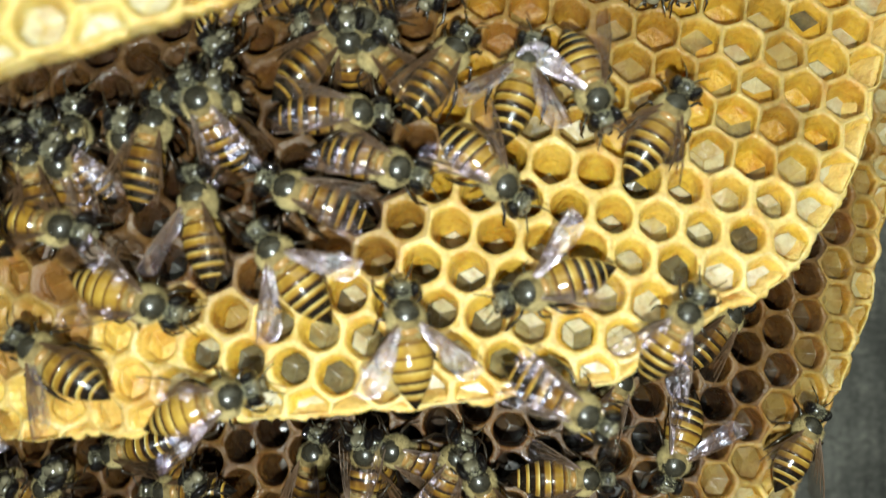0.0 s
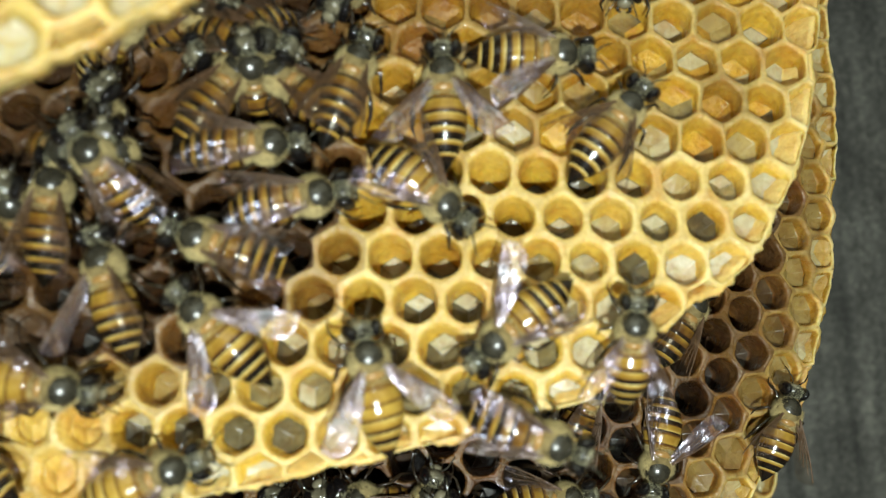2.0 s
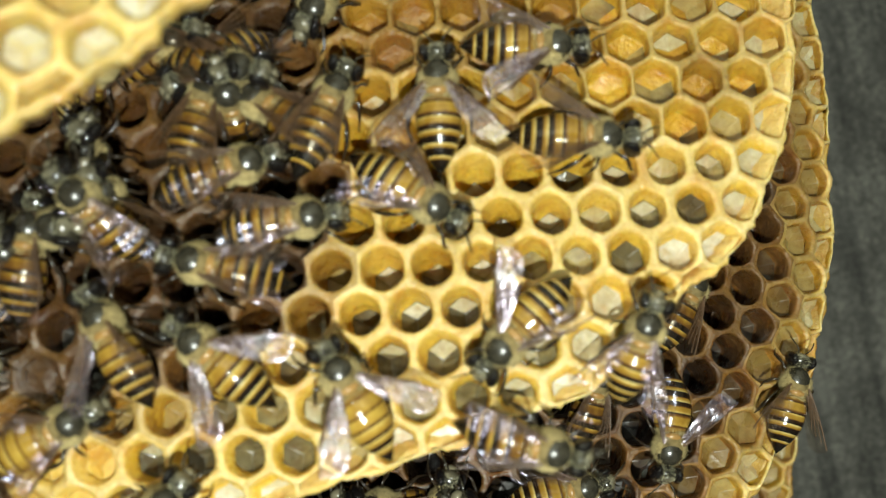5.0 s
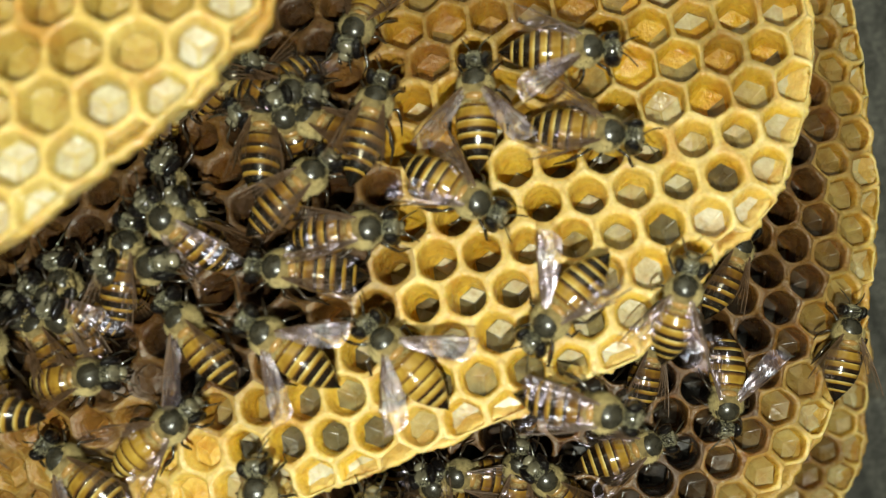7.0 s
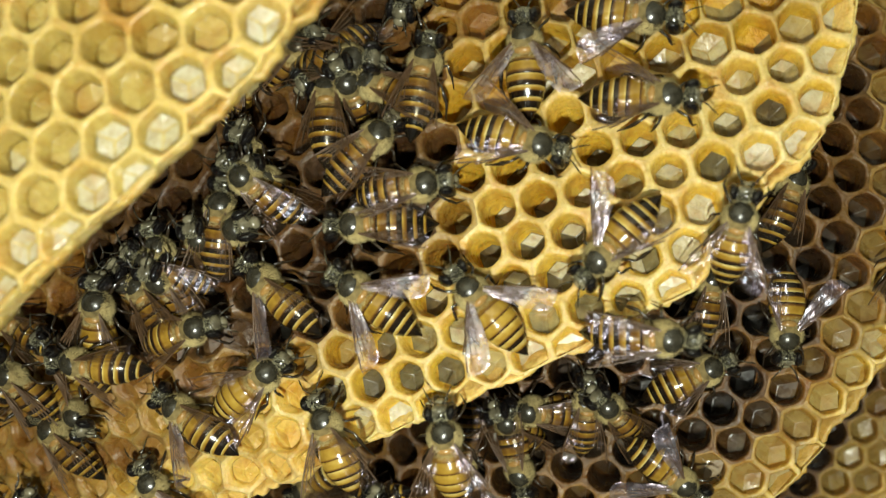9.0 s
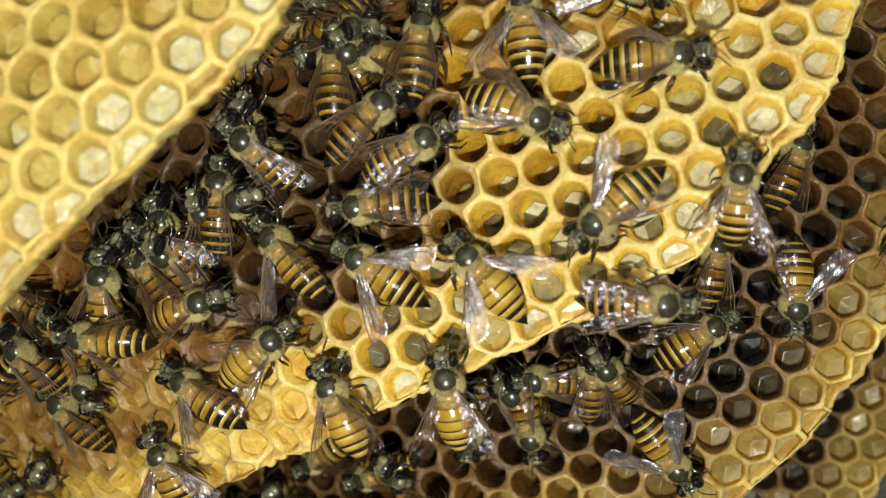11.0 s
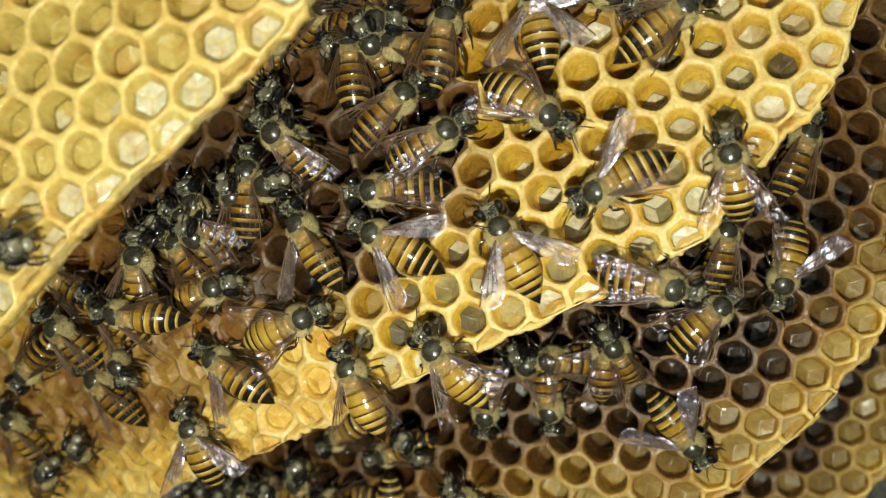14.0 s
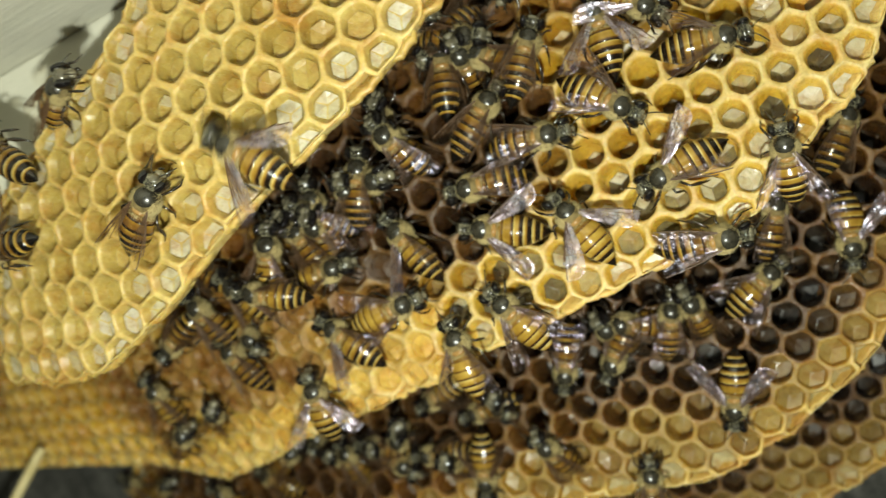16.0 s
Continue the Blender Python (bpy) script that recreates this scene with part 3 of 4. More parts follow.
def tube(bm, points, radii, sides=7):
    rings = []
    pts = [Vector(p) * MM for p in points]
    for k, (p, r) in enumerate(zip(pts, radii)):
        d = (pts[min(k + 1, len(pts) - 1)] - pts[max(k - 1, 0)]).normalized()
        q = d.to_track_quat("Z", "Y")
        rings.append([bm.verts.new(p + q @ Vector((math.cos(2 * math.pi * s / sides) * r * MM, math.sin(2 * math.pi * s / sides) * r * MM, 0))) for s in range(sides)])
    for a, b in zip(rings, rings[1:]):
        for s in range(sides):
            bm.faces.new((a[s], a[(s + 1) % sides], b[(s + 1) % sides], b[s]))
    bm.faces.new(list(reversed(rings[0])))
    bm.faces.new(rings[-1])


def hairs(rng, count, centre, radii, length, keep, width=0.05):
    """Fine upright hairs, as slim three-sided spikes, on an ellipsoid."""
    bm = bmesh.new()
    made = 0
    while made < count:
        d = Vector((rng.gauss(0, 1), rng.gauss(0, 1), rng.gauss(0, 1))).normalized()
        if not keep(d):
            continue
        made += 1
        p = Vector((centre[0] + d.x * radii[0], centre[1] + d.y * radii[1], centre[2] + d.z * radii[2])) * MM
        way = (d + Vector((rng.gauss(0, 0.35), rng.gauss(-0.15, 0.35), rng.gauss(0, 0.35)))).normalized()
        q = way.to_track_quat("Z", "Y")
        w = width * rng.uniform(0.7, 1.3) * MM
        base = [bm.verts.new(p + q @ Vector((math.cos(a) * w, math.sin(a) * w, 0))) for a in (0, 2.1, 4.2)]
        top = bm.verts.new(p + way * length * rng.uniform(0.6, 1.3) * MM)
        for s in range(3):
            bm.faces.new((base[s], base[(s + 1) % 3], top))
    return bm


PROFILE = [(-1.35, 0.7), (-1.75, 1.4), (-2.4, 1.86), (-3.3, 2.08), (-4.4, 2.12), (-5.4, 1.98), (-6.3, 1.68), (-7.1, 1.26), (-7.8, 0.82), (-8.4, 0.4), (-8.75, 0.06)]


def girth(y):
    for (ya, ra), (yb, rb) in zip(PROFILE, PROFILE[1:]):
        if yb <= y <= ya:
            return ra + (rb - ra) * (ya - y) / (ya - yb)
    return PROFILE[0][1] if y > PROFILE[0][0] else 0.06


def segment(name, y0, y1, bands, parent, droop):
    """One ring of the abdomen, its hind edge lapping over the next; bands: (place along it, tone 0 cream to 1 black)."""
    verts, faces, tones = [], [], []
    sides, steps = 24, 16
    for k in range(steps + 1):
        f = k / steps
        y = y0 + (y1 - 0.16 - y0) * f
        r = girth(max(y, -8.75)) + 0.07 * f - (0.09 if k == steps else 0)
        drop = droop * max(0.0, -y - 2.0) ** 1.6 * 0.045
        tone = next((va + (vb - va) * (f - sa) / (sb - sa) for (sa, va), (sb, vb) in zip(bands, bands[1:]) if f <= sb), bands[-1][1])
        for s in range(sides):
            a = 2 * math.pi * s / sides
            verts.append((math.cos(a) * r * MM, y * MM, (2.35 - drop + math.sin(a) * r * 0.86) * MM))
            tones.append(tone)
    for k in range(steps):
        for s in range(sides):
            a, b = k * sides + s, k * sides + (s + 1) % sides
            faces.append((a, b, b + sides, a + sides))
    if y1 < -8:
        faces.append(tuple(range(steps * sides, (steps + 1) * sides)))
    ob = mesh_object(name, verts, faces, [BAND], parent, True)
    ob.data.attributes.new("band", "FLOAT", "POINT").data.foreach_set("value", tones)
    return ob


def wing_outline(length, width, n=26):
    """Half leaf: straight leading edge, round tip, bowed trailing edge."""
    pts = []
    for k in range(n):
        f = k / (n - 1)
        lead = width * (0.10 * math.sin(math.pi * f))
        chord = width * (0.16 + 0.98 * math.sin(math.pi * min(1.0, f * 0.62 + 0.06)) ** 1.3) * math.sqrt(max(0.0, 1 - max(0.0, (f - 0.80) / 0.20) ** 2.2))
        pts.append((f * length, lead, lead - chord))
    return pts


def wing(name, parent, hinge, side, angle, lift, length, width, twist):
    """A veined membrane from its hinge; angle from straight back, lift up from the body."""
    verts, faces, slots = [], [], []
    pts = wing_outline(length, width)
    across = 7
    for f, lead, trail in pts:
        for k in range(across + 1):
            v = trail + (lead - trail) * (1 - k / across)
            ripple = 0.07 * math.sin(k * 2.1 + f * 1.3) + 0.05 * math.sin(f * 2.7)
            verts.append(Vector((v, -f, ripple + 0.03 * f)))
    for a in range(len(pts) - 1):
        for k in range(across):
            q = a * (across + 1) + k
            faces.append((q, q + across + 1, q + across + 2, q + 1))
            slots.append(0)
    # veins: leading edge and four branches
    veins = [[(p[0], p[1]) for p in pts[:-1]]]
    for share, reach in ((0.22, 0.86), (0.45, 0.72), (0.68, 0.6), (0.86, 0.42)):
        veins.append([(f, lead + (trail - lead) * share * min(1.0, 0.25 + f / length * 1.1)) for f, lead, trail in pts if f <= length * reach])
    for n, vein in enumerate(veins):
        r = 0.075 if n == 0 else 0.035
        at = len(verts)
        for f, v in vein:
            for dx, dz in ((-r, 0), (0, r + 0.06), (r, 0), (0, -r - 0.02)):
                verts.append(Vector((v + dx, -f, 0.03 * f + dz + 0.02)))
        for a in range(len(vein) - 1):
            for s in range(4):
                p, q = at + a * 4 + s, at + a * 4 + (s + 1) % 4
                faces.append((p, q, q + 4, p + 4))
                slots.append(1)
    m = Matrix.Translation(hinge) @ Euler((radians(-lift), 0, 0)).to_matrix().to_4x4() @ Euler((0, 0, radians(angle))).to_matrix().to_4x4() @ Euler((0, radians(twist), 0)).to_matrix().to_4x4()
    out = []
    for v in verts:
        p = m @ v
        out.append((p.x * side * MM, p.y * MM, p.z * MM))
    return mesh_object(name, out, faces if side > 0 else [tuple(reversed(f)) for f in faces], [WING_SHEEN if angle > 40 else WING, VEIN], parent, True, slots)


LEGS = [((0.9, 1.0, 1.7), (1.9, 2.2, 1.9), (2.3, 3.0, 0.6), (2.3, 3.7, 0.05)),
        ((1.2, 0.0, 1.6), (2.5, -0.1, 2.0), (2.9, -0.7, 0.6), (3.3, -1.2, 0.05)),
        ((1.1, -0.9, 1.6), (2.5, -2.2, 2.1), (2.9, -3.8, 0.8), (3.1, -5.0, 0.05))]


# tone along each ring of the abdomen, 0 cream to 1 black: strongly banded bees, and amber ones with thin dark lines
BANDED = [[(0.0, 0.5), (0.4, 0.34), (0.7, 0.38), (0.86, 0.54), (1.0, 0.66)], [(0.0, 0.4), (0.2, 0.2), (0.36, 0.34), (0.66, 0.36), (0.78, 0.58), (1.0, 0.74)],
          [(0.0, 0.26), (0.18, 0.06), (0.32, 0.26), (0.56, 0.36), (0.66, 0.68), (1.0, 0.82)], [(0.0, 0.18), (0.2, 0.0), (0.32, 0.18), (0.48, 0.36), (0.58, 0.78), (1.0, 0.9)],
          [(0.0, 0.12), (0.18, 0.0), (0.32, 0.16), (0.44, 0.34), (0.52, 0.8), (1.0, 0.92)], [(0.0, 0.1), (0.16, 0.02), (0.24, 0.24), (0.32, 0.82), (1.0, 0.95)]]
AMBER = [[(0.0, 0.48), (0.4, 0.36), (0.86, 0.42), (1.0, 0.6)], [(0.0, 0.36), (0.3, 0.24), (0.78, 0.32), (0.9, 0.55), (1.0, 0.66)],
         [(0.0, 0.28), (0.3, 0.18), (0.74, 0.28), (0.86, 0.6), (1.0, 0.72)], [(0.0, 0.22), (0.2, 0.1), (0.66, 0.26), (0.8, 0.62), (1.0, 0.78)],
         [(0.0, 0.16), (0.2, 0.06), (0.52, 0.22), (0.66, 0.7), (1.0, 0.84)], [(0.0, 0.12), (0.2, 0.04), (0.36, 0.2), (0.48, 0.76), (1.0, 0.9)]]


def build_bee(wings, seed, droop=1.0, dark=0.0, looks=BANDED):
    """A worker bee standing on its feet, head towards +y. wings: angle, lift and twist of the fore and the hind pair on
    each side. dark: tone added to every ring.
    """
    rng = random.Random(seed)
    bee = new("honeybee")
    bm = bmesh.new()
    ellipsoid(bm, (0, 0, 2.45), (1.76, 1.9, 1.62), 24, 16)
    thorax = part("thorax", bm, PELT, bee, "straw-brown downy thorax")
    bm = bmesh.new()
    ellipsoid(bm, (0, 0.32, 2.64), (1.56, 1.62, 1.5), 36, 24)
    part("back_plate", bm, THORAX, thorax, "bald glossy dark grey disc")
    ruff = hairs(rng, 3400, (0, 0, 2.47), (1.72, 1.86, 1.6), 0.42, lambda d: math.hypot(d.x, d.y - 0.16) > 0.72 + 0.14 * rng.random() and d.z > -0.75 and (d.y < 0.4 or rng.random() < 0.3), 0.019)
    part("thorax_hair", ruff, HAIR, thorax, "straw-coloured fuzz")
    fringe = hairs(rng, 1500, (0, 0, 2.45), (1.76, 1.9, 1.62), 0.17, lambda d: 0.68 < math.hypot(d.x, d.y - 0.16) < 0.84 and d.z > 0 and d.y < 0.4, 0.013)
    part("back_fringe", fringe, HAIR, thorax, "short straw-coloured down")
    bm = bmesh.new()
    ellipsoid(bm, (0, -1.22, 3.36), (0.98, 0.5, 0.62), 18, 12)
    part("scutellum", bm, ORANGE, thorax, "small glossy orange plate")
    waist = hairs(rng, 1200, (0, -1.75, 2.3), (1.45, 0.7, 1.4), 0.45, lambda d: d.z > -0.3, 0.022)
    part("waist_hair", waist, HAIR, thorax, "pale yellow tuft of hair")
    bm = bmesh.new()
    ellipsoid(bm, (0, 2.75, 2.3), (1.5, 0.9, 1.4), 20, 14)
    ellipsoid(bm, (0, 3.35, 1.6), (0.8, 0.55, 0.8), 14, 10)
    head = part("head", bm, CUTICLE, bee, "dark head")
    bm = bmesh.new()
    ellipsoid(bm, (0, 3.18, 2.62), (0.95, 0.56, 0.98), 18, 12)
    part("face_plate", bm, FACE, head, "smooth olive-grey brow")
    bm = bmesh.new()
    ellipsoid(bm, (0, 3.6, 1.72), (0.74, 0.38, 0.6), 16, 12)
    part("upper_lip", bm, FACE, head, "glossy grey face shield")
    for side in (-1, 1):
        bm = bmesh.new()
        tube(bm, [(0.62 * side, 3.55, 1.2), (0.6 * side, 3.72, 0.86), (0.3 * side, 3.8, 0.55)], [0.2, 0.22, 0.1], 8)
        part("mandible", bm, LEG, head)
    for x, y in ((0, 2.75), (-0.28, 2.5), (0.28, 2.5)):
        bm = bmesh.new()
        ellipsoid(bm, (x, y + 0.1, 3.68), (0.14, 0.14, 0.12), 8, 6)
        part("ocellus", bm, EYE, head)
    part("head_hair", hairs(rng, 420, (0, 2.8, 2.32), (1.4, 0.9, 1.38), 0.3, lambda d: abs(d.x) < 0.5 and d.y < 0.75, 0.016), GREYHAIR, head, "grey down")
    for side in (-1, 1):
        bm = bmesh.new()
        ellipsoid(bm, (1.2 * side, 2.82, 2.62), (0.62, 0.86, 1.26), 20, 14, Euler((radians(12), 0, radians(-14 * side))).to_matrix().to_4x4())
        part("eye", bm, EYE, head, "glossy black compound eye")
        bm = bmesh.new()
        tube(bm, [(0.35 * side, 3.6, 2.45), (0.6 * side, 4.0, 2.9), (0.9 * side, 4.4, 2.9), (1.3 * side, 5.0, 2.4), (1.6 * side, 5.5, 1.9)], [0.09, 0.08, 0.085, 0.09, 0.06], 6)
        part("antenna", bm, CUTICLE, head)
    cuts = [-1.35, -2.3, -3.7, -4.95, -6.1, -7.15, -8.75]
    for k in range(6):
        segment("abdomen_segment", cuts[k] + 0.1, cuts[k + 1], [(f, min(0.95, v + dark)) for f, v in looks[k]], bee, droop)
    part("abdomen_hair", hairs(rng, 420, (0, -4.0, 2.2), (1.95, 3.2, 1.66), 0.26, lambda d: d.z < 0.45 and d.y > -0.9, 0.015), HAIR, bee, "sparse pale hair")
    for side, (fore, hind) in zip((1, -1), wings):
        if fore:
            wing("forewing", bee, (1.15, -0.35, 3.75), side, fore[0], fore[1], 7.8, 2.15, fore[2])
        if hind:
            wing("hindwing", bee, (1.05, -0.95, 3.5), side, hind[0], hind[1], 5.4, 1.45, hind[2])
    for side in (-1, 1):
        for n, leg in enumerate(LEGS):
            bm = bmesh.new()
            jog = [Vector((rng.uniform(-0.3, 0.3), rng.uniform(-0.5, 0.5), 0)) if k else Vector() for k in range(4)]
            pts = [Vector((p[0] * side, p[1], p[2])) + j for p, j in zip(leg, jog)]
            pts = [pts[0], (pts[0] + pts[1]) / 2, pts[1], pts[1] * 0.45 + pts[2] * 0.55, pts[2], pts[3]]
            wide = 1.4 if n == 2 else 1.0
            tube(bm, pts, [0.17, 0.2, 0.14, 0.2 * wide, 0.13 * wide, 0.05])
            part("leg", bm, LEG, bee)
    return bee


def stand(comb, x, z, heading, pitch=0.0, lift=0.0, bank=0.0):
    """The pose of a bee standing on a comb at (x, z) millimetres, its head turned to heading degrees from +x towards +z."""
    p, n, dx, dz = face_frame(comb, x, z)
    c, s = math.cos(radians(heading)), math.sin(radians(heading))
    f = Vector((c, c * dx + s * dz, s)).normalized()
    f = (f - n * f.dot(n)).normalized()
    f, n = f * math.cos(radians(pitch)) + n * math.sin(radians(pitch)), n * math.cos(radians(pitch)) - f * math.sin(radians(pitch))
    r = f.cross(n)
    r, n = r * math.cos(radians(bank)) + n * math.sin(radians(bank)), n * math.cos(radians(bank)) - r * math.sin(radians(bank))
    m = Matrix((r, f, n)).transposed().to_4x4()
    m.translation = Vector(scaled(p + n * lift))
    return m


SPREAD = [((43, 6, 10), (52, 4, 8)), ((22, 5, -6), (30, 3, -4))]
WIDE = [((44, 7, 8), (54, 5, 6)), ((42, 6, 10), (52, 4, 6))]
FOLDED = [((13, 3, 8), (19, 2, 6)), ((14, 3, 8), (19, 2, 6))]
HALF = [((26, 4, 10), (34, 3, 6)), ((30, 4, 10), (38, 3, 8))]
SLACK = [((16, 3, 8), (22, 2, 6)), ((43, 6, 10), (52, 4, 8))]
# the folded bee's rings are darkened: the crowd's shade put into its colour
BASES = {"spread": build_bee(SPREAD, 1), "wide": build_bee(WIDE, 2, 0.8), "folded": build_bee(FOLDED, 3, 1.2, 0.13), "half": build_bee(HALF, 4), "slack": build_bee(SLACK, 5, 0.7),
         "amber": build_bee(HALF, 6, 0.9, 0.0, AMBER), "amber_wide": build_bee(WIDE, 7, 0.8, 0.02, AMBER)}
PLACED = set()


def bee_of(kind, label):
    """The first bee of a kind is the built one, the others are copies."""
    b = copy_thing(BASES[kind], Matrix()) if kind in PLACED else BASES[kind]
    PLACED.add(kind)
    tagged(b, label, "bee", group="bees on the combs")
    return b


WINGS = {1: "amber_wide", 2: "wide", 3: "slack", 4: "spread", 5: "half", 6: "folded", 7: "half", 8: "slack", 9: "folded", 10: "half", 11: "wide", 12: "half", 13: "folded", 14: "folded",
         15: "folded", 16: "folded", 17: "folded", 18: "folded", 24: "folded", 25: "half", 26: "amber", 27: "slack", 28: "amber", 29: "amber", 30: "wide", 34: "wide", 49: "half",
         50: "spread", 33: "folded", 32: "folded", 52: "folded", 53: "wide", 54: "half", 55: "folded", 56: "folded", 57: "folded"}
WORDS = {"spread": "banded orange bee with one wing held out", "wide": "banded orange bee with both wings spread",
         "folded": "shade-darkened banded bee with wings folded back", "half": "banded orange bee with half-open wings", "slack": "banded orange bee with one wing hanging out",
         "amber": "amber bee with thin dark rings and half-open wings", "amber_wide": "amber bee with thin dark rings and spread wings"}
ON = {"A": " on golden comb", "B": " on brown comb", "C": " on pale comb", "D": " on dim comb"}
MOVERS = [(1, 'A'), (2, 'A'), (3, 'A'), (4, 'A'), (5, 'A'), (6, 'A'), (7, 'B'), (8, 'B'), (9, 'B'), (10, 'A'), (11, 'A'), (12, 'A'), (13, 'A'), (14, 'A'), (15, 'A'), (16, 'A'), (17, 'A'), (18, 'A'), (24, 'A'), (25, 'A'), (26, 'A'), (27, 'A'), (28, 'A'), (29, 'A'), (30, 'A'), (34, 'B'), (49, 'B'), (50, 'A'), (33, 'B'), (32, 'B'), (52, 'C'), (53, 'C'), (56, 'B'), (54, 'A'), (55, 'A'), (57, 'A')]
MOVING = [bee_of(WINGS[n], WORDS[WINGS[n]] + ON[c]) for n, c in MOVERS]
MOVING[4].scale = MOVING[26].scale = (0.93, 0.93, 0.93)

# comb, x, z, heading, pitch, height over the comb
STILL_BEES = [
    ('A', -30.9, 15.9, 67, 64, 4.0),
    ('A', -39.3, 14.3, 47, 64, 4.0),
    ('A', -36.9, 12.1, 79, 20, 0.3),
    ('A', -42.9, 10.1, -6, 30, 1.5),
    ('A', -18.9, 21.8, 61, 64, 4.0),
    ('A', -19.2, 27, 24, 30, 1.5),
    ('A', -13.1, 26.8, 0, 20, 0.3),
    ('A', -50.3, 9.3, 78, 64, 4.0),
    ('A', -54.5, 6.1, 111, 20, 0.3),
    ('A', -60.9, 10.5, 131, 5, 0.3),
    ('A', -60.4, -3.4, 107, 5, 0.3),
    ('A', -55.3, -3.4, -57, 25, 0.3),
    ('A', -69.7, 1.6, -156, 5, 2.0),
    ('A', -79.6, -13.9, 27, 0, 0.3),
    ('B', -52.5, -26.1, 63, 64, 4.0),
    ('B', -47.7, -28.9, 43, 35, 1.5),
    ('B', -33.0, -29.5, -179, 0, 0.3),
    ('B', -25.1, -24.8, 60, 64, 4.0),
    ('B', 19.8, -15.7, 61, 0, 0.3),
    ('B', 32.9, -8.1, 49, 0, 0.3),
    ('A', -23.1, 19.1, 103, 64, 4.0),
    ('A', -35.4, 13.0, 74, 64, 4.0),
    ('A', -36.5, 8.5, 85, 20, 0.3),
    ('B', -40, -26, -163, 0, 0.3),
    ('B', -42.4, -26.2, 18, 64, 4.0),
    ('B', -61, -29.8, 85, 20, 0.3),
    ('B', -37.1, -40.4, -108, 0, 0.3),
    ('B', -11.5, -47.2, 71, 0, 0.3),
    ('B', -74.2, -27.6, 23, 0, 0.3),
    ('B', -88.7, -25.9, 3, 0, 0.3),
    ('B', -50.8, -35.2, -46, 5, 0.3),
    ('A', -70.1, -10.4, 37, 25, 0.3),
    ('A', -80.2, -4.6, 92, 5, 0.3),
    ('A', -40.9, 8.2, 102, 5, 0.3),
    ('C', -51.8, 35.2, 9, 22, 0.3),
    ('C', -66, 33.9, 128, 0, 0.3),
    ('C', -72.6, 21.5, 174, 0, 0.3),
    ('B', -124.3, -24.6, 108, 25, 0.3),
    ('B', -112.3, -27.8, 10, 10, 0.3),
    ('B', -94.9, -30.1, 114, 30, 1.5),
    ('B', -82.2, -31.2, 138, 10, 0.3),
    ('B', -39.2, -31.3, 60, 64, 4.0),
    ('B', -60, -26.6, 45, 64, 4.0),
    ('B', -23.8, -36.2, 103, 30, 1.5),
    ('A', -47.6, 5.7, 150, 15, 7.5),
    ('A', -10.7, 25.4, 89, 64, 4.0),
    ('A', -8.0, 22.1, -22, 10, 1.0),
    ('A', -0.6, 26.7, -126, 15, 0.3),
    ('A', -12.8, 23.3, -153, 15, 0.3),
    ('A', -7.7, 18.9, 138, 5, 0.3),
    ('A', -43.5, 8.8, 62, 10, 5.0),
    ('A', -39.2, 12.2, 125, 35, 2.5),
    ('A', -59.6, 6.2, 98, 20, 3.0),
    ('B', -67.5, -27.2, -120, 30, 1.5),
    ('B', -55.5, -30.2, 150, 20, 1.5),
    ('B', -28.5, -30.2, -40, 20, 0.8),
    ('B', -45.0, -34.0, 165, 10, 0.3),
    ('B', -5.9, -22.8, 155, 20, 0.3),
    ('B', 1.3, -24.0, 64, 10, 0.3),
]
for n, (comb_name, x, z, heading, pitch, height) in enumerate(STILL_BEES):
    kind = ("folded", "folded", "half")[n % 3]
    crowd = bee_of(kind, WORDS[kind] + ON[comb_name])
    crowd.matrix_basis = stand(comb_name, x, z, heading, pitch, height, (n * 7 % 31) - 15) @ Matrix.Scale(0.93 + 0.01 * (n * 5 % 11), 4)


# ---- other things in the box ----
def pale_panel():
    lo, hi = (-0.110, 0.000, Z0 + 0.030), (-0.044, 0.003, LID + 0.0004)
    tagged(box("pale_board", lo, hi, PALE_BOARD, 0.0003), "pale smooth board standing beside the combs", "board")


def straw():
    a, b = Vector((-125.9, 33.0, -7.7)), Vector((-239.5, -2.1, -98.2))
    bm = bmesh.new()
    sag = Vector((0, 0, -1.2))
    tube(bm, [a + (b - a) * f + sag * math.sin(f * 3.14) for f in (0, 0.012, 0.2, 0.4, 0.6, 0.8, 1)], [0.7, 1.0, 1.02, 1.0, 1.05, 1.0, 1.0], 10)
    me = bpy.data.meshes.new("straw")
    bmesh.ops.translate(bm, vec=(0, 0, Z0), verts=bm.verts)
    bm.to_mesh(me)
    bm.free()
    me.materials.append(STRAW)
    for f in me.polygons:
        f.use_smooth = True
    tagged(new("straw", me), "yellow dry straw stalk leaning against the comb", "straw")


straw()
pale_panel()


def step(bee, comb, rows, pitch=None, lift=0.3):
    """Keys a bee's walk over its comb; rows of seconds, x and z in millimetres, heading. A bee that climbs over others is lifted and pitched up."""
    rng = random.Random(int(rows[0][1] * 10) * 31 + int(rows[0][2] * 10))
    level, bank = rng.uniform(-4, 9), rng.uniform(-15, 15)
    walk(bee, [(t, stand(comb, x, z, h, level if pitch is None else pitch, lift, bank)) for t, x, z, h in rows])


